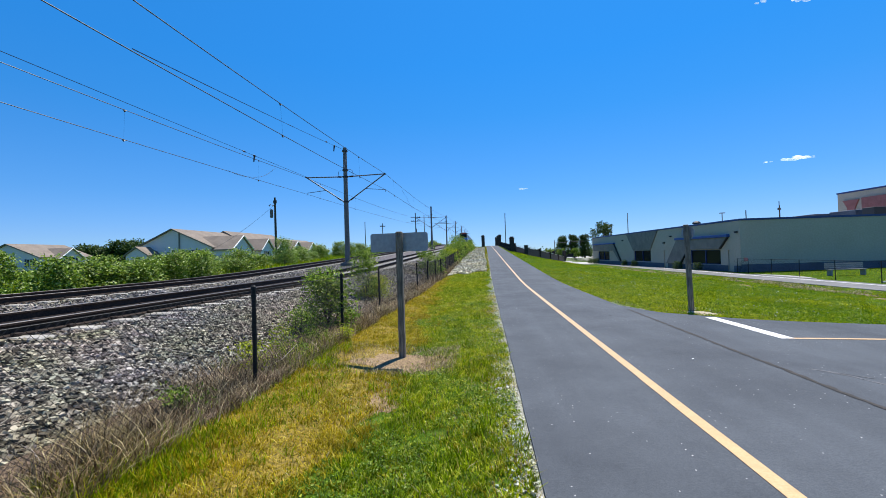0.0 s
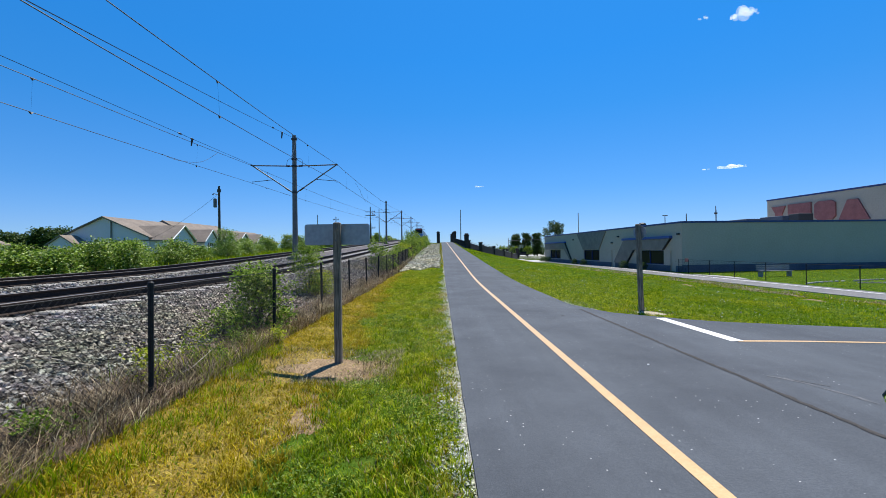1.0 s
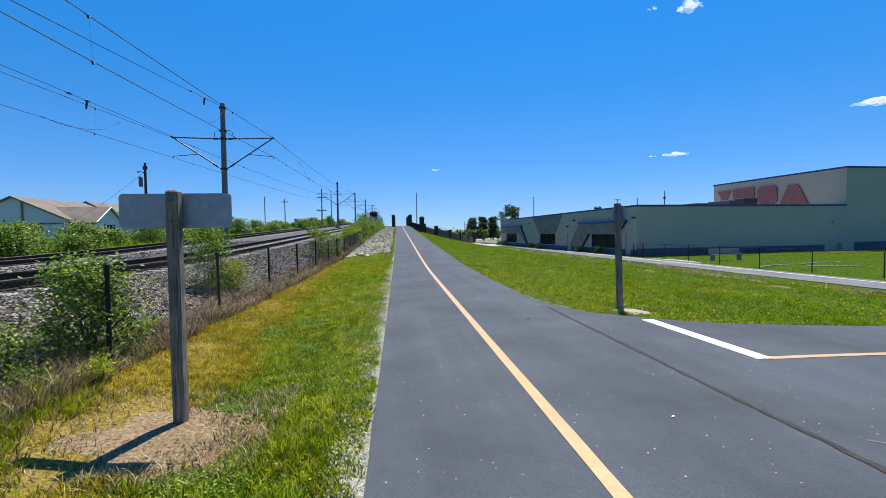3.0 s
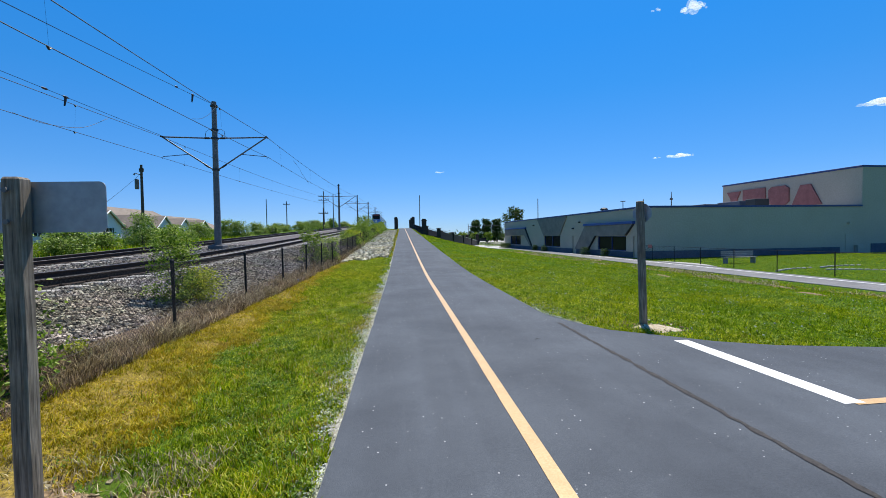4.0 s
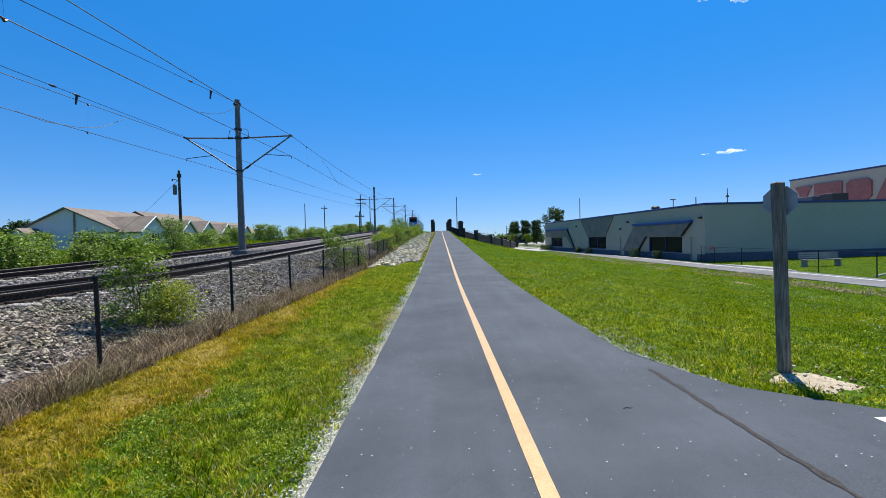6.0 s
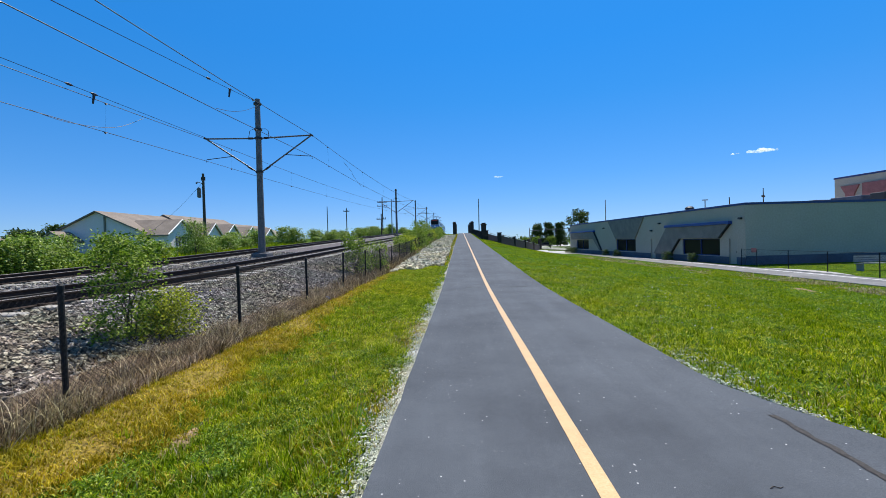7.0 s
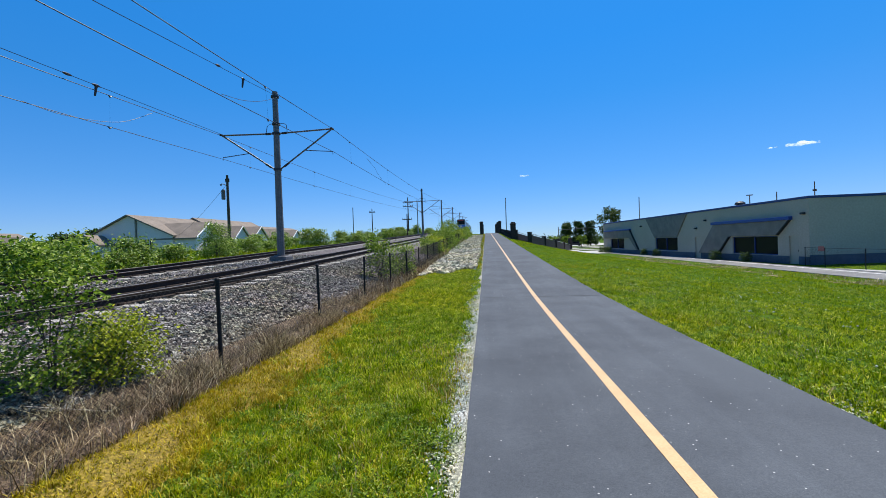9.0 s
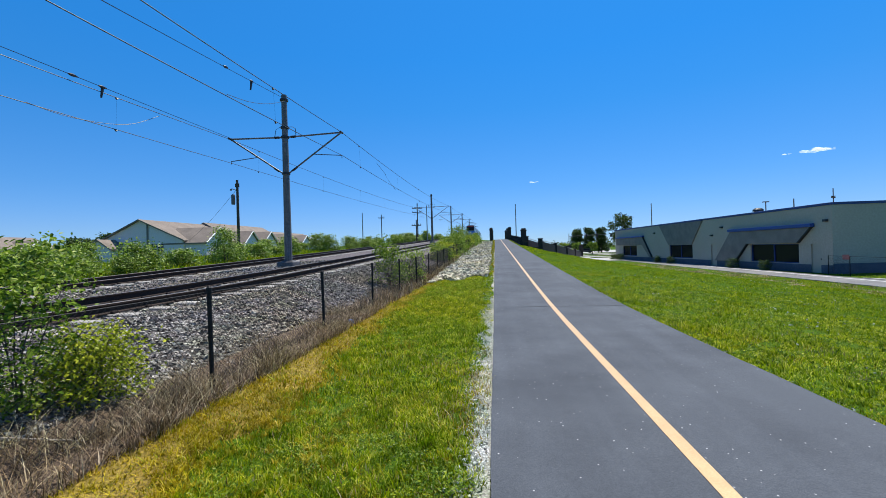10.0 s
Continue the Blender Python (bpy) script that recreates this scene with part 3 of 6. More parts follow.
lot = strip("parking_lot", lambda y: 15 + max(0, 112 - y) * 0.08, lambda y: 90, steps((80, 236, 4)).tolist(), lambda x, y: -0.93, 0.2, M_LOT)
tagged(lot, "pale concrete parking lot with grass islands", "parking lot", kind="structure")
for y, w in ((97, 3.5), (110, 4.5), (126, 5.5), (145, 7.0)):
    bm = bmesh.new()
    box(bm, 19, 60, y, y + w, -0.95, -0.80, 0.04)
    tagged(link("grass_island", bm, M_EARTH), "low kerbed grass island in the parking lot", "island", "islands in the lot", "structure")

# ---- railway ----
def bed_z(x, y):
    x, y = np.asarray(x, float), np.asarray(y, float)
    r = rail_z(y) - 0.215
    f = fence_z(y) + 0.03
    z = np.where(x > -5.55, f + (r - f) * np.clip((-x - 3.28) / 2.27, 0, 1) ** 0.9, r)
    return np.where(x < -14.9, r - (-x - 14.9) * 0.5, z)


bx = steps((-16.3, -14.4, 0.4), (-14.4, -5.7, 0.6), (-5.7, -3.2, 0.16))
by = steps((-14, 34, 0.35), (34, 130, 2.0), (130, 232, 10))
X, Y = np.meshgrid(bx, by)
Z = bed_z(X, Y) + np.random.default_rng(5).normal(0, 0.014, X.shape)
idx = np.arange(X.size).reshape(X.shape)
quads = np.stack((idx[:-1, :-1], idx[:-1, 1:], idx[1:, 1:], idx[1:, :-1]), 2).reshape(-1, 4)
bed = tagged(new("ballast_bed", mesh_of("ballast_bed", np.stack((X, Y, Z), 2).reshape(-1, 3), quads, M_BED)), "grey crushed stone railway ballast bed", "ballast", kind="structure")


def scatter(n, x0, x1, y0, y1, zf, thin=None):
    x, y = RNG.uniform(x0, x1, n), RNG.uniform(y0, y1, n)
    if thin is not None:
        keep = RNG.uniform(0, 1, n) < thin(x, y)
        x, y = x[keep], y[keep]
    return np.stack((x, y, zf(x, y)), 1)


soft = lambda y, a, b: ease((y - a) / (b - a))
p = np.concatenate((scatter(7000, -5.75, -3.3, -9, 0.5, bed_z, lambda x, y: soft(y, -9, 0.5)), scatter(42000, -5.75, -3.3, 0.5, 17, bed_z, lambda x, y: 1 - 0.55 * ease((x + 4.2) / 1.0)), scatter(15000, -5.75, -3.4, 17, 34, bed_z, lambda x, y: 1 - 0.4 * ease((x + 4.2) / 1.0)), scatter(34000, -14.8, -5.75, -8, 34, bed_z, lambda x, y: 0.1 + soft(y, -8, 5))))
tagged(stones("ballast_stone", p + (0, 0, 0.012), RNG.uniform(0.036, 0.082, len(p)), M_STONE), "loose angular grey ballast stones", "stones", kind="stuff")

RAIL = ((-0.07, 0), (0.07, 0), (0.07, 0.012), (0.012, 0.03), (0.012, 0.125), (0.036, 0.138), (0.036, 0.165), (0.028, 0.172), (-0.028, 0.172), (-0.036, 0.165), (-0.036, 0.138), (-0.012, 0.125), (-0.012, 0.03), (-0.07, 0.012))
rail_y = steps((-14, 130, 2.0), (130, 232, 6)).tolist()


def rail(x, parent):
    bm = bmesh.new()
    rows = [[bm.verts.new((x + u, y, float(rail_z(y)) - 0.172 + v)) for u, v in RAIL] for y in rail_y]
    for a, b in zip(rows, rows[1:]):
        for i in range(len(RAIL)):
            j = (i + 1) % len(RAIL)
            bm.faces.new((a[i], a[j], b[j], b[i])).material_index = 1 if i in (6, 7, 8) else 0
    bm.faces.new(rows[0])
    bm.faces.new(rows[-1][::-1])
    ob = part("rail", bm, M_RAIL, parent)
    ob.data.materials.append(M_RAILHEAD)
    return ob


tie_bm = bmesh.new()
box(tie_bm, -1.28, 1.28, -0.13, 0.13, -0.2, 0.0, 0.02)
tie_me = bpy.data.meshes.new("tie")
tie_bm.to_mesh(tie_me)
tie_me.materials.append(M_TIE)
clip_bm = bmesh.new()
for s in (-0.7175, 0.7175):
    for u in (-0.11, 0.11):
        box(clip_bm, s + u - 0.03, s + u + 0.03, -0.06, 0.06, 0.0, 0.05, 0.012)
clip_me = bpy.data.meshes.new("rail_clip")
clip_bm.to_mesh(clip_me)
clip_me.materials.append(M_RAIL)
for cx in (-7.22, -12.85):
    track = thing("railway_track", (0, 0, 0), "rusty steel railway track on pale concrete ties", "railway track", "the two tracks", "structure")
    for s in (-0.7535, 0.7535):
        rail(cx + s, track)
    for k in range(125):
        y = -9.0 + 0.76 * k
        m = pose(cx + random.uniform(-0.02, 0.02), y, float(rail_z(y)) - 0.178, 1.0 * (2.06 if y > 20 else 0))
        t = shared("tie", tie_me, track, m)
        if y < 36:
            shared("rail_clip", clip_me, t, Matrix())

# ---- overhead line ----
def catenary_pole(y, top, arms=True):
    z0 = float(rail_z(y))
    ob = thing("catenary_pole", (-10.0, y, z0 - 0.05), "tall grey steel pole carrying overhead railway wires on two arms", "pole", "poles along the tracks")
    h = top - z0 + 0.05
    bm = bmesh.new()
    box(bm, -0.42, 0.42, -0.42, 0.42, -0.5, 0.06, 0.04)
    part("footing", bm, M_STEEL, ob, "low concrete footing")
    bm = bmesh.new()
    box(bm, -0.26, 0.26, -0.26, 0.26, 0.06, 0.1, 0.01)
    tube(bm, [(0, 0, 0.1), (0, 0, h)], [0.185, 0.13], 10)
    part("shaft", bm, M_STEEL, ob)
    if not arms:
        return ob
    a, b = h - 2.05, h - 3.85
    for s in (-1, 1):
        bm = bmesh.new()
        tube(bm, [(0.12 * s, 0, a - 0.02), (2.86 * s, 0, a + 0.05)], 0.04, 8)
        tube(bm, [(0.14 * s, 0, b), (2.86 * s, 0, a + 0.05)], 0.04, 8)
        part("arm", bm, M_STEEL, ob)
        bm = bmesh.new()
        tube(bm, [(1.45 * s, 0, a - 0.93), (2.85 * s, 0, a - 1.06), (2.86 * s, 0, a - 1.2)], 0.02, 6)
        part("steady_arm", bm, M_DARK, ob)
        bm = bmesh.new()
        tube(bm, [(0.05 * s, 0.1, a + 0.5), (0.35 * s, 0.1, a + 0.5), (0.5 * s, 0.08, a + 0.4), (0.55 * s, 0.03, a + 0.02)], 0.014, 6)
        part("jumper", bm, M_DARK, ob)
        bm = bmesh.new()
        part("clamp", tube(bm, [(2.86 * s, -0.16, a + 0.05), (2.86 * s, 0.16, a + 0.06)], 0.05, 8), M_DARK, ob)
        part("insulator", tube(bmesh.new(), [(0.3 * s, 0, a - 0.015), (0.55 * s, 0, a - 0.008)], 0.06, 8), M_DARK, ob)
        part("insulator", tube(bmesh.new(), [(0.35 * s, 0, b + 0.13), (0.6 * s, 0, b + 0.3)], 0.055, 8), M_DARK, ob)
    for z in (a - 0.02, b, h - 0.25, a + 0.45):
        part("band", tube(bmesh.new(), [(0, 0, z - 0.05), (0, 0, z + 0.05)], 0.2, 10), M_DARK, ob)
    return ob


POLES = ((-20.0, 9.0), (29.8, 9.3), (79.8, 10.55), (111.6, 11.7), (147.0, 12.9), (185.0, 13.6))
for y, top in POLES:
    catenary_pole(y, top)


def line(name, pts, r, label, parent=None):
    bm = tube(bmesh.new(), pts, r, 5)
    ob = link(name, bm, M_WIRE, parent)
    return tagged(ob, label, "wire") if parent is None else ob


def sagging(x, y0, z0, y1, z1, sag, n=24):
    return [(x, y0 + (y1 - y0) * k / n, z0 + (z1 - z0) * k / n - sag * 4 * (k / n) * (1 - k / n)) for k in range(n + 1)]


for s in (-1, 1):
    x = -10 + 2.88 * s
    wire = thing("overhead_line", (0, 0, 0), "dark catenary wire and contact wire hung over a railway track", "overhead wires", "overhead wires of the two tracks")
    mess, cont = [], []
    for (ya, ta), (yb, tb) in zip(POLES, POLES[1:]):
        span = yb - ya
        mess += sagging(x, ya, ta - 2.0, yb, tb - 2.0, (0.47 if s > 0 else 0.3) * (span / 50) ** 2)[(1 if mess else 0):]
        cont += sagging(x + 0.06 * s, ya, ta - 3.16, yb, tb - 3.16, (0.4 if s > 0 else 0.18) * (span / 50) ** 2, 12)[(1 if cont else 0):]
    line("messenger_wire", mess, 0.013, "", wire)
    line("contact_wire", cont, 0.012, "", wire)
    my, mz, cy, cz = [p[1] for p in mess], [p[2] for p in mess], [p[1] for p in cont], [p[2] for p in cont]
    for y in steps((-14, 118, 9.3)).tolist():
        bm = tube(bmesh.new(), [(x, y, float(np.interp(y, my, mz))), (x + 0.06 * s, y, float(np.interp(y, cy, cz)))], 0.0022, 4)
        part("dropper", bm, M_WIRE, wire)
        if 0 < y < 60:
            for ys, zs, dx in ((my, mz, 0.0), (cy, cz, 0.06 * s)):
                z = float(np.interp(y, ys, zs))
                part("clip", tube(bmesh.new(), [(x + dx, y - 0.07, z), (x + dx, y, z - 0.05), (x + dx, y + 0.07, z)], [0.016, 0.03, 0.016], 5), M_DARK, wire)
# anchor wires with insulators and weights, tied off at the near pole
for s, tail in ((1, (-7.08, 7.5, 5.68)), (-1, (-12.82, -20.0, 7.05))):
    a = Vector((-10 + 0.14 * s, 29.7, 9.05 if s > 0 else 7.35))
    b = Vector(tail)
    if s < 0:
        a = Vector((-12.8, 29.8, 7.33))
    bm = tube(bmesh.new(), [a + (b - a) * k / 8 - Vector((0, 0, 0.06 * (1 - (k / 4 - 1) ** 2))) for k in range(9)], 0.010, 5)
    aw = tagged(link("anchor_wire", bm, M_WIRE), "thin dark tie-off wire running up to a railway pole", "wire")
    for f in ((0.175, 0.27) if s > 0 else (0.145, 0.166)):
        q = a + (b - a) * f - Vector((0, 0, 0.03))
        d = (b - a).normalized()
        bm = tube(bmesh.new(), [q - d * 0.16, q - d * 0.05, q + d * 0.05, q + d * 0.16], [0.02, 0.045, 0.045, 0.02], 7)
        if f in (0.145, 0.175):
            tube(bm, [q, q + Vector((-0.03, -0.04, -0.36))], [0.05, 0.03], 6)
        part("insulator", bm, M_DARK, aw)
# slack jumpers between the wires
for pts in (((-7.1, 20.6, 5.92), (-7.9, 23.2, 6.62), (-8.8, 26.2, 7.62), (-9.87, 29.75, 9.0)),
            ((-12.9, 20.2, 5.98), (-12.9, 21.6, 5.95), (-12.9, 23.6, 6.3), (-12.88, 25.2, 7.1)),
            ((-7.12, 36.0, 7.02), (-7.1, 38.0, 6.7), (-7.12, 38.6, 6.5), (-7.1, 41.0, 6.02))):
    ps = [Vector(q) for q in pts]
    fine = []
    for i in range(len(ps) - 1):
        p0, p3 = ps[max(i - 1, 0)], ps[min(i + 2, len(ps) - 1)]
        for k in range(5):
            t = k / 5
            fine.append(0.5 * (2 * ps[i] + (ps[i + 1] - p0) * t + (2 * p0 - 5 * ps[i] + 4 * ps[i + 1] - p3) * t * t + (3 * ps[i] - p0 - 3 * ps[i + 1] + p3) * t ** 3))
    fine.append(ps[-1])
    line("jumper_wire", fine, 0.009, "slack dark jumper wire between overhead lines")

gz = lambda x, y: float(ground_z(x, y))

# ---- fence along the tracks ----
PITCH = 0.06
def chain_panel(length, height, pitch, r, name):
    """Woven wire: zigzags that hook into one another."""
    segs = []
    for k in range(int(length / pitch)):
        x0 = k * pitch
        rows = int(height / (pitch * 0.5))
        for j in range(rows):
            a, b = x0 + (pitch / 2 if j % 2 else 0), x0 + (0 if j % 2 else pitch / 2)
            segs.append(((0, a, j * pitch * 0.5), (0, b, (j + 1) * pitch * 0.5)))
            segs.append(((0.004, x0 + pitch - (pitch / 2 if j % 2 else 0), j * pitch * 0.5), (0.004, x0 + pitch - (0 if j % 2 else pitch / 2), (j + 1) * pitch * 0.5)))
    s = np.array(segs, float)
    d = s[:, 1] - s[:, 0]
    d /= np.linalg.norm(d, axis=1)[:, None]
    u = np.tile(np.array((1.0, 0, 0)), (len(s), 1))
    w = np.cross(d, u)
    ring = [u * math.cos(t) + w * math.sin(t) for t in (0, 2.094, 4.189)]
    co = np.stack([s[:, e] + r * v for e in (0, 1) for v in ring], 1).reshape(-1, 3)
    i = np.arange(len(s))[:, None] * 6
    f = np.concatenate([i + q for q in ((0, 1, 4, 3), (1, 2, 5, 4), (2, 0, 3, 5))])
    return mesh_of(name, co, f, M_BLACK)


def post_mesh(height, r):
    bm = bmesh.new()
    tube(bm, [(0, 0, -0.3), (0, 0, height - 0.02)], r, 10)
    tube(bm, [(0, 0, height - 0.04), (0, 0, height), (0, 0, height + 0.02)], [r * 1.25, r * 1.2, r * 0.5], 10)
    for z in (0.1, height * 0.5, height - 0.12):
        tube(bm, [(0, 0, z), (0, 0, z + 0.03)], r * 1.18, 10)
    bmesh.ops.recalc_face_normals(bm, faces=bm.faces)
    me = bpy.data.meshes.new("post")
    bm.to_mesh(me)
    bm.free()
    me.materials.append(M_BLACK)
    return me


STEP = 3.17
fence = thing("chain_link_fence", (0, 0, 0), "black chain-link fence beside a railway, brush at its foot", "fence")
near_me, far_me, post_me = chain_panel(STEP, 1.06, 0.062, 0.0015, "mesh_panel"), chain_panel(STEP, 1.06, 0.124, 0.0048, "mesh_panel"), post_mesh(1.13, 0.025)
lean = random.Random(4)
for k in range(-2, 26):
    y = 4.32 + STEP * k
    x = -2.95 - 0.1 * float(ease((y - 5) / 6))
    z, zn = float(fence_z(y)), float(fence_z(y + STEP))
    shared("post", post_me, fence, pose(x, y, z, lean.uniform(-0.8, 0.8), lean.uniform(-1, 1)))
    shared("mesh_panel", near_me if k < 7 else far_me, fence, pose(x - 0.04, y, z + 0.03, math.degrees(math.atan2(zn - z, STEP))))
wire_bm = bmesh.new()
for h in (0.08, 1.08):
    tube(wire_bm, [(-2.99 - 0.1 * float(ease((y - 5) / 6)), y, float(fence_z(y)) + h) for y in steps((-2, 83, 1.5)).tolist()], 0.004, 4)
part("tension_wire", wire_bm, M_BLACK, fence)

# ---- signs ----
def rounded_plate(bm, w, h, r, t, corners=6):
    pts = []
    for cx, cz, a0 in ((w / 2 - r, h / 2 - r, 0), (-w / 2 + r, h / 2 - r, 90), (-w / 2 + r, -h / 2 + r, 180), (w / 2 - r, -h / 2 + r, 270)):
        for k in range(corners):
            a = radians(a0 + 90 * k / (corners - 1))
            pts.append((cx + r * math.cos(a), cz + r * math.sin(a)))
    f = [bm.verts.new((x, -t / 2, z)) for x, z in pts]
    g = [bm.verts.new((x, t / 2, z)) for x, z in pts]
    bm.faces.new(f)
    bm.faces.new(g[::-1])
    for i in range(len(f)):
        j = (i + 1) % len(f)
        bm.faces.new((f[i], f[j], g[j], g[i]))
    return bm


def wood_post(parent, h, w=0.108, tilt=(0, 0)):
    bm = bmesh.new()
    box(bm, -w / 2, w / 2, -w / 2, w / 2, -0.4, h, 0.012)
    es = [e for e in bm.edges if abs(e.verts[0].co.z - e.verts[1].co.z) > 1]
    bmesh.ops.subdivide_edges(bm, edges=es, cuts=9)
    for v in bm.verts:
        v.co.x += 0.004 * noise.noise((v.co.z * 3, 1, v.co.y * 5)) + tilt[0] * v.co.z
        v.co.y += 0.004 * noise.noise((v.co.z * 3, 4, v.co.x * 5)) + tilt[1] * v.co.z
    return part("post", bm, M_WOOD, parent)


s1 = thing("trail_sign", (-1.595, 6.09, -0.14), "wide blank-backed metal sign on a weathered square wooden post", "sign")
wood_post(s1, 1.945, 0.094)
bm = rounded_plate(bmesh.new(), 0.895, 0.285, 0.035, 0.006)
ob = part("sign_panel", bm, M_ALU, s1, "unpainted grey metal back of a sign")
ob.matrix_local = pose(-0.015, 0.062, 1.785, 0, 0, -2)
bm = bmesh.new()
for z in (1.7, 1.87):
    tube(bm, [(0, 0.06, z), (0, 0.092, z)], 0.012, 8)
    tube(bm, [(0, -0.062, z), (0, -0.076, z)], 0.015, 6)
part("bolt", bm, M_STEEL, s1)
s2 = thing("stop_sign", (4.46, 10.35, -0.09), "small octagonal sign seen from behind on a weathered wooden post", "sign")
wood_post(s2, 2.06, 0.1, (-0.024, 0.004))
bm = bmesh.new()
o = [(0.165 * math.cos(radians(22.5 + 45 * k)), 0.165 * math.sin(radians(22.5 + 45 * k))) for k in range(8)]
f = [bm.verts.new((x, 0, z)) for x, z in o]
g = [bm.verts.new((x, 0.004, z)) for x, z in o]
bm.faces.new(f)
bm.faces.new(g[::-1]).material_index = 1
for i in range(8):
    bm.faces.new((f[i], f[(i + 1) % 8], g[(i + 1) % 8], g[i]))
ob = part("sign_panel", bm, M_ALU, s2, "bare metal back of an octagonal sign")
ob.data.materials.append(M_SIGNRED)
ob.matrix_local = pose(0.012, 0.057, 1.865, 0, 0, -52)
bm = bmesh.new()
tube(bm, [(-0.044, 0.0, 1.865), (0.02, 0.06, 1.865)], 0.012, 6)
part("bolt", bm, M_STEEL, s2)


def patch(name, cx, cy, rx, ry, material, label, seed, turn=0.0, lift=0.012, kind="structure"):
    """A bare patch with a ragged rim, laid on the ground."""
    bm = bmesh.new()
    c = bm.verts.new((cx, cy, float(ground_z(cx, cy)) + lift + 0.02))
    rings = []
    for f in (0.5, 1.0):
        ring = []
        for k in range(28):
            a = 2 * math.pi * k / 28
            r = f * (1 + 0.5 * noise.noise((math.cos(a) * 1.3, math.sin(a) * 1.3, seed)) + 0.3 * noise.noise((math.cos(a) * 5, math.sin(a) * 5, seed)))
            x0, y0 = rx * r * math.cos(a), ry * r * math.sin(a)
            ct, st = math.cos(radians(turn)), math.sin(radians(turn))
            x, y = cx + x0 * ct - y0 * st, cy + x0 * st + y0 * ct
            ring.append(bm.verts.new((x, y, float(ground_z(x, y)) + (lift if f < 1 else -0.02))))
        rings.append(ring)
    for k in range(28):
        j = (k + 1) % 28
        bm.faces.new((c, rings[0][k], rings[0][j]))
        bm.faces.new((rings[0][k], rings[1][k], rings[1][j], rings[0][j]))
    return tagged(link(name, bm, material, None, "", True), label, "soil", kind=kind)


patch("soil_patch", -1.7, 5.88, 1.0, 0.82, M_MULCH, "bare pale brown soil round a sign post", 1.0, lift=0.024)
patch("soil_patch", 4.55, 10.08, 0.55, 0.42, M_TAN, "bare pale soil round a sign post", 6.0)
patch("gravel_patch", 4.55, 4.2, 1.0, 0.5, M_FINES, "pale gravel at the corner of the side path", 3.0, 28.0, lift=0.035)
for k in range(12):
    patch("soil_patch", 14.2 + 2.0 * math.sin(k * 2.4), 17.0 + 2.6 * k, 0.22 + 0.12 * math.sin(k * 1.7), 0.8, M_MULCH, "worn bare soil in the grass by the road", 11.0 + k, lift=0.03)
patch("soil_patch", -1.5, 4.2, 0.3, 0.95, M_MULCH, "strip of bare brown soil in the grass", 9.0, 6.0, lift=0.006)
patch("soil_patch", -1.72, 10.2, 0.16, 0.45, M_MULCH, "strip of bare brown soil in the grass", 4.0, 12.0, lift=0.008)

# ---- grass ----
def wob(x, y, s, k=0.0):
    return np.sin(x * s * 1.7 + k) * np.sin(y * s + 1.3 * k) + 0.6 * np.sin(x * s * 3.1 + y * s * 2.3 + k) + 0.4 * np.sin(y * s * 5.3 - x * s * 4.1 + 2 * k)


def field(name, pts, lo, hi, w, material, label, lean_=0.95):
    n = len(pts)
    h = RNG.uniform(lo, hi, n) * RNG.uniform(0.6, 1.1, n) * (1 + 0.28 * np.clip(wob(pts[:, 0], pts[:, 1], 1.7, 3.0), -1, 1.3))
    return tagged(blades(name, pts - (0, 0, 0.01), h, np.full(n, w) * RNG.uniform(0.7, 1.3, n), material, lean_), label, "grass", kind="stuff")


def clumped(n, per, spread, *a):
    """Places that gather in tufts."""
    c = scatter(n // per, *a)
    p = np.repeat(c, per, 0)
    p[:, :2] += RNG.normal(0, spread, (len(p), 2))
    p[:, 0] = np.where(p[:, 0] > -0.02, np.where(p[:, 0] < 1.5, -0.02, np.maximum(p[:, 0], 3.07)), p[:, 0])
    p[:, 2] = a[4](p[:, 0], p[:, 1])
    return p


def bare(x, y):
    strip_ = np.where(((x + 1.5) / 0.3) ** 2 + ((y - 4.2) / 0.95) ** 2 < 1 + 0.4 * wob(x, y, 5.0), 0.42, 1.0)
    return strip_ * np.clip(0.05 + 1.4 * ease((((x + 1.7) / 0.97) ** 2 + ((y - 5.88) / 0.78) ** 2 - 0.55 + 0.2 * wob(x, y, 4.0)) / 0.7), 0.05, 1)


def yellow_edge(y):
    return np.interp(y, (-8, 2, 5, 6.6, 7.4, 8.4, 10.4, 13, 14.5, 17, 30), (-1.45, -1.4, -1.38, -1.42, -1.54, -1.7, -1.9, -2.0, -2.02, -2.3, -2.55)) + 0.10 * np.sin(y * 1.9) + 0.08 * np.sin(y * 4.3 + 1)


def green_left(x, y):
    d = ease((x - yellow_edge(y) + 0.13 + 0.06 * wob(x, y, 3.0, 1.0)) / 0.26)
    rim = 1 - (0.42 + 0.5 * ease((y - 7) / 4)) * ease((x + 0.40 + 0.14 * wob(x, y, 2.2)) / 0.3)
    return np.clip(d, 0.24, 1) * rim * bare(x, y) * np.where(wob(x, y, 2.6, 2.0) > 1.15, 0.35, 1.0)


def dry_left(x, y):
    d = 1 - ease((x - yellow_edge(y) + 0.13 + 0.06 * wob(x, y, 3.0, 1.0)) / 0.26)
    return np.clip(0.85 * d + 0.08 + 0.12 * wob(x, y, 1.6, 5.0), 0.05, 1) * bare(x, y)


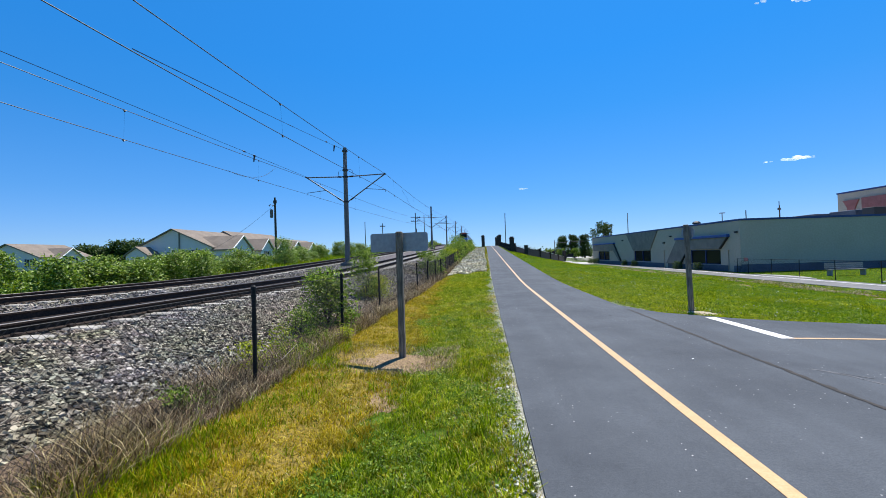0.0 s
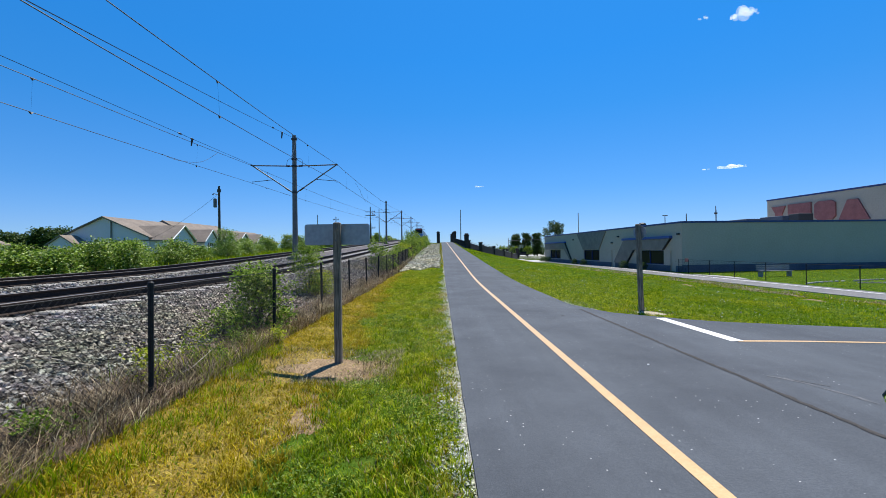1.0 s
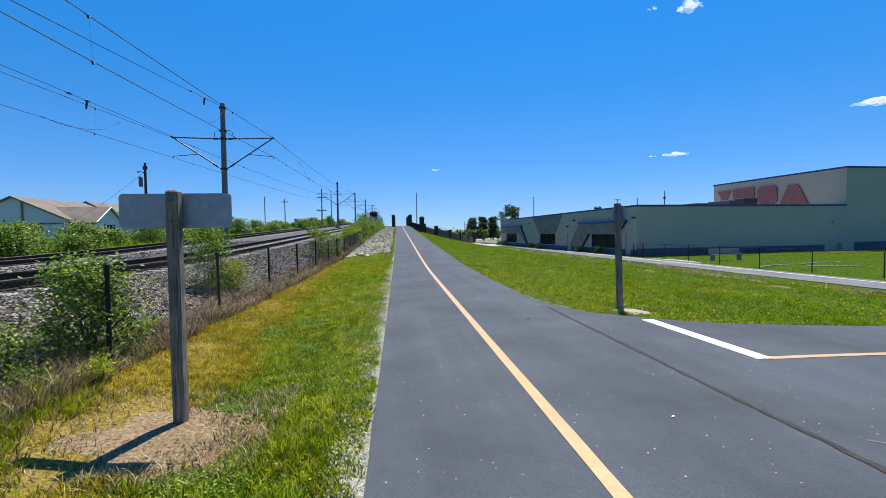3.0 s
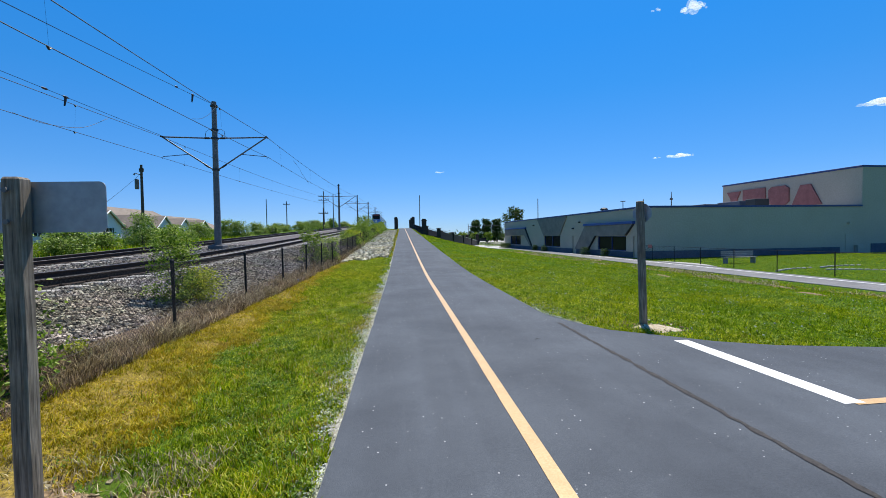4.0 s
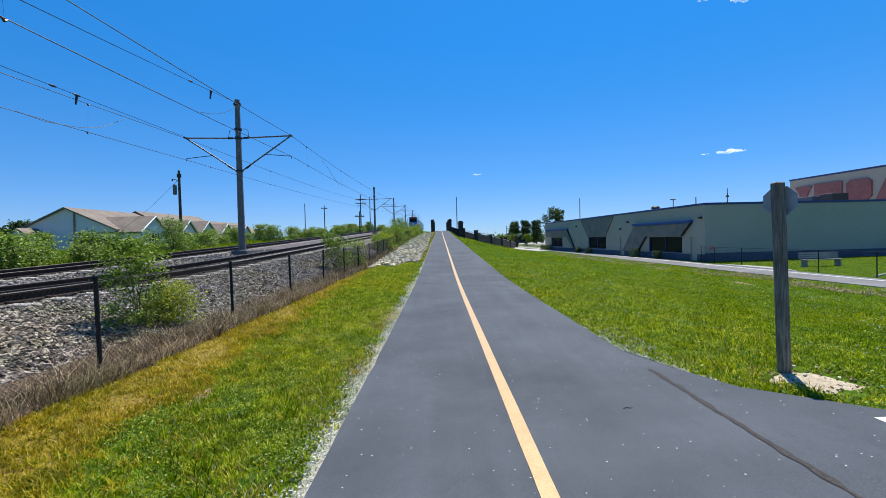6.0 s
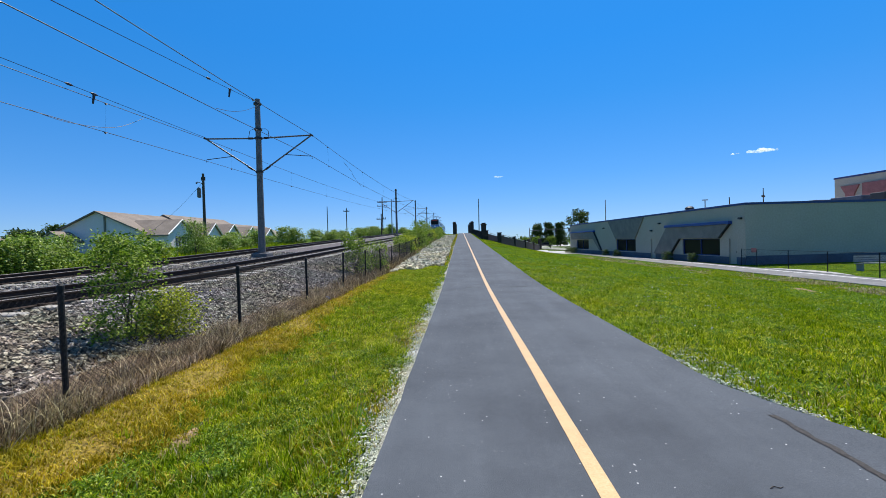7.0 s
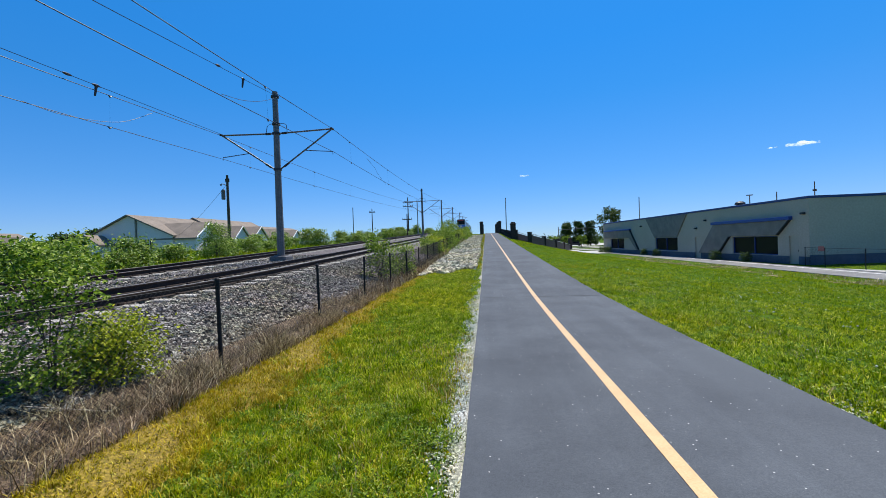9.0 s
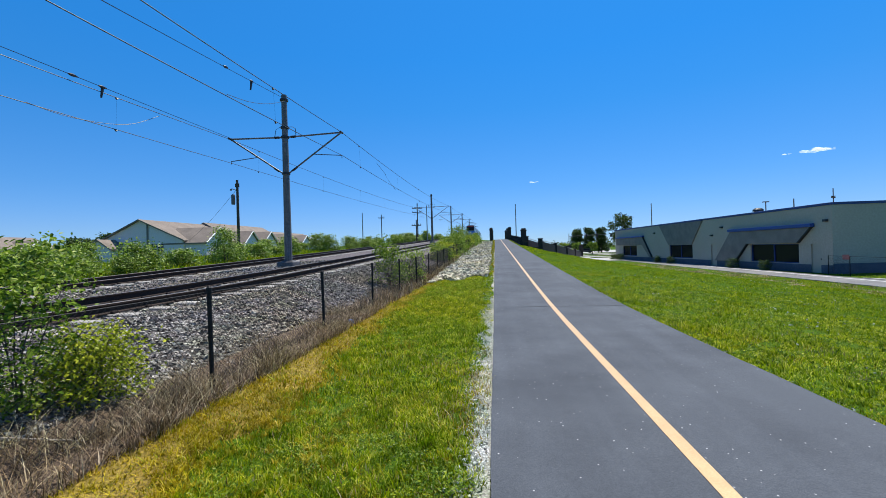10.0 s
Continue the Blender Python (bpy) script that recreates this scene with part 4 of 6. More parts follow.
V = lambda x, y: ground_z(x, y)
thatch_x = lambda f: (lambda y: (-3.25 + f * (float(yellow_edge(y)) + 3.25)) + 0.06 * noise.noise((y * 2.1, f, 0)))
bm = bmesh.new()
rows = [[bm.verts.new((thatch_x(f)(y), y, float(ground_z(thatch_x(f)(y), y)) + (0.024 if f < 0.95 else -0.015))) for f in (0, 0.25, 0.5, 0.75, 0.95, 1.02)] for y in steps((-8, 32, 0.25)).tolist()]
for r0, r1 in zip(rows, rows[1:]):
    for i in range(5):
        bm.faces.new((r0[i], r0[i + 1], r1[i + 1], r1[i]))
tagged(link("dry_verge", bm, M_THATCH, None, "", True), "yellow-brown dead thatch along the foot of the fence", "verge", kind="structure")
p = np.concatenate((scatter(130000, -2.95, -0.03, 0.8, 14, V, green_left), clumped(200000, 22, 0.026, -2.95, -0.03, 0.8, 14, V, green_left), scatter(50000, -2.95, -0.03, -8, 0.8, V, lambda x, y: green_left(x, y) * ease((y + 8) / 8))))
field("grass", p, 0.02, 0.075, 0.0085, M_GRASS, "uneven green mown grass beside the trail", 1.25)
p = np.concatenate((scatter(50000, -2.9, -0.03, 14, 30, V, green_left), clumped(80000, 20, 0.03, -2.9, -0.03, 14, 30, V, green_left)))
field("grass", p, 0.03, 0.09, 0.013, M_GRASS, "uneven green mown grass beside the trail", 1.2)
W = lambda x, y: ground_z(x, y) + 0.02 * (x < -1.3)
p = np.concatenate((scatter(110000, -3.0, -0.1, 0.8, 14, W, dry_left), clumped(110000, 22, 0.025, -3.0, -0.1, 0.8, 14, W, dry_left), scatter(24000, -3.0, -0.1, -8, 0.8, V, lambda x, y: dry_left(x, y) * ease((y + 8) / 8))))
field("dry_grass", p, 0.022, 0.07, 0.008, M_DRY, "short yellowed grass along the fence", 1.6)
p = scatter(70000, -3.0, -0.3, 14, 30, W, dry_left)
field("dry_grass", p, 0.03, 0.08, 0.013, M_DRY, "short yellowed grass along the fence", 1.5)
p = scatter(40000, -1.9, -0.03, 0.8, 16, V, lambda x, y: np.clip(0.22 + 0.75 * ease((x + 0.85 + 0.2 * wob(x, y, 1.8, 7.0)) / 0.5) * np.clip(0.4 + 0.6 * wob(x, y, 2.1, 8.0), 0, 1), 0, 1))
field("dry_grass", p[::2], 0.04, 0.09, 0.0075, M_STRAW, "pale dead blades among the green grass", 1.2)
field("dry_grass", p[1::2], 0.04, 0.09, 0.0075, M_DRY, "yellowed blades among the green grass", 1.2)
# tufts of taller green
c = scatter(260, -2.2, -0.3, 1.0, 22, V, green_left)
p = np.repeat(c, 26, 0) + RNG.normal(0, 1, (len(c) * 26, 3)) * (0.045, 0.045, 0)
field("grass_tuft", p, 0.07, 0.17, 0.009, M_LAWN, "taller tufts of green grass", 1.0)

def side_clear(x, y):
    on = (y < np.interp(x, (3.05, 3.25, 3.58, 4.2, 4.75, 5.5, 7.0, 9.0, 19.5), (11.2, 10.5, 9.8, 9.4, 9.06, 8.86, 8.84, 9.02, 10.3)) + 0.05) & (y > np.interp(x, (3.05, 3.2, 3.5, 3.9, 4.5, 5.2, 19.5), (2.2, 3.0, 3.65, 4.25, 4.72, 4.9, 6.2)) - 0.05)
    soil = ((x - 4.55) / 0.5) ** 2 + ((y - 10.05) / 0.4) ** 2 < 1
    return np.where(on, 0.0, np.where(soil, 0.1, np.where(wob(x, y, 1.9, 1.0) > 1.2, 0.5, 1.0)))


p = clumped(330000, 16, 0.05, 3.06, 11.0, 6.5, 24, V, lambda x, y: side_clear(x, y) * (1 - 0.7 * ease((np.maximum(x - 7, (y - 15) * 0.6)) / 4)))
edge = ease((p[:, 0] - 4.6 - 0.6 * wob(p[:, 0], p[:, 1], 0.8, 2.0) - 0.5 * ease((p[:, 1] - 10) / 8)) / 2.6) > RNG.uniform(0, 1, len(p))
field("grass", p[~edge], 0.025, 0.075, 0.010, M_GRASS, "bright coarse mown grass beside the trail", 1.2)
field("grass", p[edge], 0.03, 0.075, 0.010, M_LAWN, "deep green mown lawn beside the trail", 1.1)
p = scatter(190000, 3.06, 18.8, 6.5, 50, V, lambda x, y: side_clear(x, y) * (1 - ease((y - 38) / 12)))
field("grass", p, 0.03, 0.075, 0.016, M_LAWN, "deep green mown lawn beside the trail", 1.1)
p = scatter(40000, 3.06, 13.0, 7, 30, V, lambda x, y: side_clear(x, y) * np.where(wob(x, y, 1.1, 4.0) > 0.5, 1, 0.2) * (1 - 0.85 * ease((x - 4.5) / 2.5)))
field("dry_grass", p, 0.03, 0.09, 0.010, M_DRY, "yellowing blades in the lawn")
p = scatter(30000, 3.3, 9.0, -1, 4.7, V, lambda x, y: side_clear(x, y) * np.where(y < np.interp(x, (3.05, 3.2, 3.5, 3.9, 4.5, 5.2, 19.5), (2.2, 3.0, 3.65, 4.25, 4.72, 4.9, 6.2)) - 0.45, 1.0, 0.4))
field("grass", p, 0.04, 0.10, 0.011, M_GRASS, "rough grass at the corner of the side path", 1.2)
p = scatter(11000, 14.2, 18.8, 9.2, 70, V, lambda x, y: np.where(wob(x, y, 0.5) > 0.2, 1, 0.3))
field("dry_grass", p, 0.04, 0.10, 0.02, M_DRY, "thin dry grass along the road edge", 1.2)
c = scatter(700, 14.4, 18.4, 12, 64, V, lambda x, y: np.clip(0.15 + 0.7 * wob(x, y, 0.45, 3.0), 0.06, 1))
p = np.repeat(c, 40, 0) + RNG.normal(0, 1, (len(c) * 40, 3)) * (0.14, 0.35, 0)
p[:, 2] = V(p[:, 0], p[:, 1])
field("dead_tuft", p, 0.06, 0.17, 0.03, M_STRAW, "tan tufts of dead grass on the road bank", 1.5)
p = scatter(30000, 3.06, 16, 45, 105, V)
field("grass", p, 0.06, 0.14, 0.05, M_LAWN, "green grass on the embankment", 1.1)
p = scatter(9000, -2.6, 0.0, 28, 110, V, lambda x, y: 0.25 + 0.75 * (x > -0.35))
field("dry_grass", p, 0.06, 0.2, 0.03, M_DRY, "dry grass at the edge of the trail")

p = scatter(110000, 22.6, 48, 6, 43, V)
field("grass", p, 0.03, 0.07, 0.028, M_LAWN, "mown green lawn behind the road fence", 1.3)
# rough tufts that shade the mown lawn
c = scatter(1500, 3.3, 16.5, 9.3, 32, V, lambda x, y: side_clear(x, y) * np.clip(0.35 + 0.6 * wob(x, y, 0.9, 9.0), 0.08, 1))
p = np.repeat(c, 22, 0) + RNG.normal(0, 1, (len(c) * 22, 3)) * (0.07, 0.07, 0)
p = p[(p[:, 0] > 3.1) & (side_clear(p[:, 0], p[:, 1]) > 0)]
field("grass_tuft", p, 0.06, 0.14, 0.012, M_LAWN, "taller rough tufts in the green lawn", 1.0)
p = scatter(5000, -2.75, -0.75, 5.1, 6.8, lambda x, y: ground_z(x, y) + 0.025, lambda x, y: np.clip(1.3 * np.hypot((x + 1.75) / 0.9, (y - 5.93) / 0.75) - 0.35 + 0.3 * wob(x, y, 4.0), 0.05, 1))
field("dead_blades", p, 0.03, 0.08, 0.007, M_STRAW, "dead straw blades strewn round a sign post", 1.6)
c = scatter(900, 3.15, 7.5, 9.0, 26, V, lambda x, y: side_clear(x, y) * np.clip(1.1 - (x - 3.1) / 4.0, 0, 1))
p = np.repeat(c, 24, 0) + RNG.normal(0, 1, (len(c) * 24, 3)) * (0.05, 0.05, 0)
p = p[(p[:, 0] > 3.1) & (side_clear(p[:, 0], p[:, 1]) > 0)]
field("grass_tuft", p, 0.06, 0.13, 0.011, M_GRASS, "bright coarse tufts along the edge of the trail", 1.1)
p = scatter(30000, 3.08, 6.5, 9, 26, V, lambda x, y: side_clear(x, y) * np.clip(0.7 * wob(x, y, 1.3, 5.0), 0.03, 1) * np.clip(1.15 - (x - 3.1) / 3.0, 0, 1))
field("dry_grass", p, 0.03, 0.075, 0.009, M_STRAW, "pale dead blades among the lawn by the trail", 1.3)
# clover and broad-leaved weeds in the grass
def clover(p, size, material, label):
    p[:, 2] += RNG.uniform(0.015, 0.055, len(p))
    tagged(new("clover", leaves(p, 1.1, np.full(len(p), size), material, "clover")), label, "clover", kind="stuff")


spotty = lambda x, y: np.clip(0.1 + 1.2 * wob(x, y, 2.4, 6.0), 0, 1)
clover(scatter(75000, -2.0, -0.05, 1.0, 13, V, lambda x, y: green_left(x, y) * spotty(x, y)), 0.022, M_LEAF, "patches of green clover in the verge")
clover(scatter(16000, -2.0, -0.05, 1.0, 16, V, lambda x, y: green_left(x, y) * np.clip(wob(x, y, 1.5, 2.0), 0.05, 1)), 0.024, M_LIME, "yellow-green low weeds in the verge")
clover(scatter(60000, 3.1, 12, 8, 24, V, lambda x, y: side_clear(x, y) * spotty(x, y)), 0.034, M_LEAF, "patches of green clover in the lawn")
clover(scatter(22000, 3.1, 11, 8, 30, V, lambda x, y: side_clear(x, y) * np.clip(wob(x, y, 0.8, 2.0), 0.05, 1) * (1 - 0.7 * ease((x - 5) / 4))), 0.036, M_LIME, "yellow-green low weeds in the lawn")
# white flowers in the lawn
p = scatter(2600, 4, 15, 9, 30, V, lambda x, y: np.clip(wob(x, y, 0.7, 1.0) - 0.35, 0.02, 1)) + (0, 0, 0.085)
tagged(stones("clover_flower", p, RNG.uniform(0.018, 0.034, len(p)), M_GRAVEL), "tiny white clover flowers in the lawn", "flowers", kind="stuff")
# gravel at the trail's edges
def fines(name, edge, sign, y0, y1, wide, seed):
    bm = bmesh.new()
    rows = []
    for y in steps((y0, y1, 0.12)).tolist():
        w = wide * max(0.03, 0.3 + 1.2 * noise.noise((y * 0.9, seed, 0)) + 0.7 * noise.noise((y * 3.1, seed, 4)))
        rows.append([bm.verts.new((edge + sign * w * f, y, float(ground_z(edge + sign * (w * f + 0.001), y)) + (0.014 if f < 0.9 else -0.02))) for f in (0.0, 0.5, 1.0)])
    for r0, r1 in zip(rows, rows[1:]):
        for i in range(2):
            bm.faces.new((r0[i], r0[i + 1], r1[i + 1], r1[i]))
    tagged(link(name, bm, M_FINES, None, "", True), "pale stone fines along the edge of the trail", "gravel", kind="structure")


fines("gravel_edge", -0.004, -1, -12, 60, 0.2, 2.0)
fines("gravel_edge", 3.056, 1, 11.3, 60, 0.07, 7.0)
p = np.concatenate((scatter(44000, -0.4, 0.005, -3, 21, V, lambda x, y: ease((x + 0.36) / 0.3) * np.clip(0.5 + 0.45 * wob(x, y, 1.2), 0.1, 1)), scatter(2500, 3.05, 3.6, 9.5, 13, V, lambda x, y: side_clear(x, y) * 0.6), scatter(16000, 3.2, 5.8, 2.0, 4.9, lambda x, y: V(x, y) + 0.02, lambda x, y: side_clear(x, y) * ease((0.95 + 0.2 * wob(x, y, 1.4) - np.hypot(x - 4.5, y - 4.3)) / 0.5)), scatter(1800, 3.06, 3.4, 10.2, 12.0, lambda x, y: V(x, y) + 0.02, lambda x, y: side_clear(x, y) * ease((0.16 - (x - np.interp(y, (9.8, 10.5, 11.2, 14), (3.58, 3.25, 3.05, 3.05)))) / 0.12)), scatter(450, 3.05, 3.14, 12, 26, V, lambda x, y: np.clip(0.2 + 0.5 * wob(x, y, 1.1), 0, 1)), scatter(2500, -0.55, 0, 20, 60, V),
                    scatter(42000, -0.24, 0.0, 0.5, 22, V, lambda x, y: np.clip(1.6 * ease((x + (0.055 + 0.035 * wob(0 * x, y, 1.3, 2.0) + 0.09 * ease((y - 7) / 4))) / 0.07), 0, 1))))
tagged(stones("edge_gravel", p + (0, 0, 0.008), RNG.uniform(0.008, 0.028, len(p)), M_GRAVEL), "pale crushed gravel along the edge of the trail", "gravel", kind="stuff")
# riprap on the climbing bank
p = np.concatenate((scatter(4200, -2.75, -0.3, 27.2, 46, V), scatter(3600, -2.7, -0.4, 46, 100, V)))
p = p[(p[:, 1] - 27.2) > (p[:, 0] + 2.75) * 0.6 + 0.6 * np.sin(p[:, 0] * 5)]
tagged(stones("riprap", p + (0, 0, 0.04), RNG.uniform(0.08, 0.26, len(p)), M_RIPRAP), "pale broken rocks heaped on the bank beside the trail", "rocks", kind="stuff")

# brush at the foot of the fence
p = scatter(150000, -4.0, -2.72, -4, 20, lambda x, y: fence_z(y), lambda x, y: np.clip(0.55 + 0.4 * wob(x, y, 1.3), 0.15, 1) * (1 - ease((-x - 3.5) / 0.45) * (0.6 + 0.4 * ease((y - 5) / 2))))
field("dead_brush", p, 0.05, 0.30, 0.006, M_BRUSH, "dead dark brown weeds tangled at the foot of the fence", 1.6)
p = scatter(5000, -3.6, -2.75, -4, 20, lambda x, y: fence_z(y), lambda x, y: np.clip(0.3 + 0.5 * wob(x, y, 1.3, 4.0), 0.05, 1))
field("dead_stem", p, 0.08, 0.28, 0.005, M_STRAW, "pale dead stems among the brush at the fence", 1.5)
# litter strip whose dark colour also stands in for shade under the brush
bm = bmesh.new()
litter_x = (-3.62, -3.5, -3.38, -3.2, -3.0, -2.85, -2.74)
litter_z = lambda x, y, k: max(float(fence_z(y)), float(bed_z(x, y)) if x < -3.28 else float(ground_z(x, y))) + (0.045 if 0 < k < 6 else -0.04)
rows = [[bm.verts.new((x + 0.09 * noise.noise((y * 1.4, k, 0)), y, litter_z(x, y, k))) for k, x in enumerate(litter_x)] for y in steps((-8, 27, 0.25)).tolist()]
for r0, r1 in zip(rows, rows[1:]):
    for i in range(6):
        bm.faces.new((r0[i], r0[i + 1], r1[i + 1], r1[i]))
tagged(link("shaded_litter", bm, M_SHADED_LITTER, None, "", True), "dark brown leaf litter with painted shade under the brush at the fence", "litter", kind="structure")
p = scatter(20000, -3.7, -2.7, 20, 70, lambda x, y: fence_z(y))
field("dead_brush", p, 0.12, 0.42, 0.012, M_BRUSH, "dead brown weeds tangled at the foot of the fence", 0.8)
p = scatter(2600, -3.7, -2.75, 4.5, 8.0, lambda x, y: fence_z(y), lambda x, y: np.clip(0.5 + 0.5 * wob(x, y, 1.1, 3), 0.05, 1))
field("weed", p, 0.08, 0.3, 0.008, M_GRASS, "green weeds growing through the fence", 1.1)
p = scatter(60000, -3.15, -1.9, -2, 7.6, V, lambda x, y: np.clip(0.5 + 0.5 * wob(x, y, 1.5, 6.0), 0.1, 1) * (1 - ease((x + 2.65) / 0.75)) * (1 - ease((y - 5.2) / 2.2)) * bare(x, y))
field("weed", p, 0.05, 0.17, 0.008, M_LAWN, "olive green weeds between the fence and the dry grass", 1.1)
# field beyond the tracks
p = scatter(26000, -34, -15.2, 2, 60, V)
field("tall_grass", p, 0.12, 0.36, 0.035, M_LAWN, "tall rough green grass beyond the tracks", 0.6)
p = scatter(2200, -32, -15.6, 2, 50, V)
field("tall_grass", p, 0.15, 0.42, 0.03, M_DRY, "tall yellowing grass beyond the tracks", 0.6)

for k, (x, y, s) in enumerate(((-3.3, 4.9, 0.3), (-3.15, 5.6, 0.26), (-3.45, 6.0, 0.34), (-3.1, 6.5, 0.24), (-2.75, 6.9, 0.2), (-3.2, 3.4, 0.22), (-3.3, 9.0, 0.22))):
    plant("weed_clump", (x, y, float(fence_z(y))), s, s * 1.1, 420, 0.035, M_LEAF if k % 2 else M_LIME, "low leafy green weed at the foot of the fence", "weed", "weeds at the fence", stems=4, trunk=0.006, tight=0.3)

# ---- bushes ----
plant("bush", (-3.35, 7.75, 0.0), 0.5, 1.15, 4400, 0.055, M_LEAF, "leafy green bush grown through the fence", "bush", stems=9, tight=0.24)
plant("bush", (-3.55, 6.85, 0.0), 0.4, 0.55, 900, 0.045, M_LEAF, "low green bush against the fence", "bush", stems=7, tight=0.25)
plant("sapling", (-3.95, 12.6, 0.05), 0.5, 1.6, 4200, 0.048, M_LEAF, "young broad-leaved sapling behind the fence", "sapling", stems=9, low=0.1, trunk=0.009, clumps=80, tight=0.19, taper=0.2)
plant("bush", (-3.75, 13.1, 0.0), 0.5, 0.78, 3400, 0.045, M_LIME, "yellow-green bush behind the fence", "bush", stems=9, tight=0.25)
plant("bush", (-3.6, 1.75, 0.0), 0.3, 0.4, 700, 0.05, M_LEAF, "low green bush against the fence", "bush", stems=6)
plant("sapling", (-3.7, 24.6, 0.1), 0.65, 1.9, 2600, 0.075, M_LEAF, "young broad-leaved sapling behind the fence", "sapling", stems=10, low=0.06, clumps=44, tight=0.22, taper=0.3)
fb = random.Random(11)
plant("bush", (-3.5, 27.2, float(fence_z(27.2))), 0.8, 1.3, 1600, 0.08, M_LEAF, "thin leafy bush grown through the fence", "bush", stems=8, tight=0.2, taper=0.4)
kinds = [plant("bush", (-3.7, 39.0 + 2.4 * k, float(fence_z(39.0 + 2.4 * k))), 0.95, 1.2 + 0.2 * k, 2000, 0.10, (M_LEAF, M_LIME, M_LEAF)[k], "leafy green bush along the fence", "bush", "bushes along the fence", stems=6, tight=0.22) for k in range(3)]
for k in range(18):
    y = 46.5 + 3.2 * k
    s = fb.uniform(0.8, 1.25)
    ob = copy_thing(kinds[fb.randrange(3)], pose(-3.5 + fb.uniform(-0.5, 0.5), y, float(fence_z(y)), 0, 0, fb.uniform(0, 360)))
    ob.scale = (s, s, s * fb.uniform(0.9, 1.3))
row = [plant("bush", (-17.5 - k, 20.0 + 3 * k, gz(-17.5, 20)), 1.0, 1.2 + 0.2 * k, 3000, 0.12, M_WILD, "wild leafy green bush beyond the tracks", "bush", "bushes beyond the tracks", stems=7, tight=0.22) for k in range(4)]
for k in range(44):
    y = 15 + 2.5 * k + fb.uniform(-1.2, 1.2)
    x = -17.6 - fb.uniform(0, 3.0) - (0 if k % 3 else 4)
    s = fb.uniform(0.65, 1.4)
    ob = copy_thing(row[fb.randrange(4)], pose(x, y, gz(x, y) - 0.1, 0, 0, fb.uniform(0, 360)))
    ob.scale = (s * 1.0, s * 1.0, s * fb.uniform(0.75, 1.2) * (0.85 if y > 45 else 0.68 if y > 28 else 0.95))
plant("small_tree", (-18.2, 37.3, gz(-18.2, 37.3)), 1.25, 2.3, 3400, 0.11, M_WILD, "bushy young tree beyond the tracks", "tree", stems=8, low=0.1, tight=0.2, taper=0.6)
for k in range(11):
    y = 13.5 + 1.6 * k + fb.uniform(-0.5, 0.5)
    x = -16.9 - fb.uniform(0, 1.6)
    s = fb.uniform(0.8, 1.15)
    ob = copy_thing(row[fb.randrange(4)], pose(x, y, gz(x, y) - 0.1, 0, 0, fb.uniform(0, 360)))
    ob.scale = (s, s, s * fb.uniform(0.8, 1.1))
for k in range(26):
    y = 125 + 5 * k
    ob = copy_thing(row[fb.randrange(4)], pose(-18 - fb.uniform(0, 6), y, gz(-18, y) - 0.1, 0, 0, fb.uniform(0, 360)))
    ob.scale = (1.8, 1.8, 1.2)
bm = box(bmesh.new(), -0.06, 0.06, -0.05, 0.05, 0, 0.12, 0.02)
for v in bm.verts:
    v.co.x += 0.03 * noise.noise(v.co * 30)
ob = tagged(link("litter", bm, M_BLUECLOTH), "crumpled bright blue plastic caught at the fence", "litter")
ob.matrix_world = pose(-2.9, 18.0, float(ground_z(-2.9, 18.0)), 10, 5, 30)

# clods, sticks and small litter
q = scatter(420, -2.6, -0.9, 5.1, 6.8, lambda x, y: ground_z(x, y) + 0.012, lambda x, y: np.where(((x + 1.75) / 0.8) ** 2 + ((y - 5.93) / 0.65) ** 2 < 1, 1.0, 0.1))
tagged(stones("soil_clod", q, RNG.uniform(0.012, 0.05, len(q)), M_CLOD), "crumbled brown soil clods round a sign post", "soil", kind="stuff")
q = scatter(160, 4.0, 5.1, 9.75, 10.5, lambda x, y: ground_z(x, y) + 0.012)
tagged(stones("soil_clod", q, RNG.uniform(0.012, 0.04, len(q)), M_CLOD), "crumbled pale soil clods round a sign post", "soil", kind="stuff")
M_STICK = surface("bleached stick", (0.34, 0.29, 0.22), (0.55, 0.49, 0.40), 30, 3, 0.9, 0.3)
for k in range(16):
    y = fb.uniform(1.5, 15)
    x = -3.1 - fb.uniform(0, 0.9)
    a = fb.uniform(0, 6.28)
    l = fb.uniform(0.25, 0.7)
    z = float(bed_z(x, y)) + 0.03
    bm = tube(bmesh.new(), [(0, 0, 0), (0.5 * l * math.cos(a), 0.5 * l * math.sin(a), 0.14 * l), (l * math.cos(a + 0.2), l * math.sin(a + 0.2), 0.35 * l)], [0.007, 0.006, 0.003], 5)
    st = tagged(link("stick", bm, M_STICK), "bleached dead stick lying by the fence", "stick", "sticks by the fence")
    st.matrix_world = pose(x, y, z)
for x, y in ((2.28, 5.42),):
    bm = bmesh.new()
    box(bm, -0.017, 0.017, -0.009, 0.009, 0, 0.007, 0.002)
    for v in bm.verts:
        v.co.z += 0.006 * abs(noise.noise(v.co * 60))
    lt = tagged(link("litter", bm, M_WHITE), "scrap of white paper on the asphalt", "litter", "scraps on the trail")
    lt.matrix_world = pose(x, y, 0.004, 0, 0, 40)
tw = tagged(link("twig", tube(bmesh.new(), [(0, 0, 0.004), (0.03, 0.012, 0.007), (0.055, -0.006, 0.005), (0.09, 0.006, 0.003)], [0.0025, 0.003, 0.0025, 0.001], 5), M_TRUNK), "small dark twig on the asphalt", "twig")
tw.matrix_world = pose(2.3, 9.32, 0.006, 0, 0, 10)

# ---- low commercial building with a taller hall ----
hall = thing("building", (23.35, 42.8, 0), "long low cream block building with blue trim and a taller hall", "building", turn=3.5)
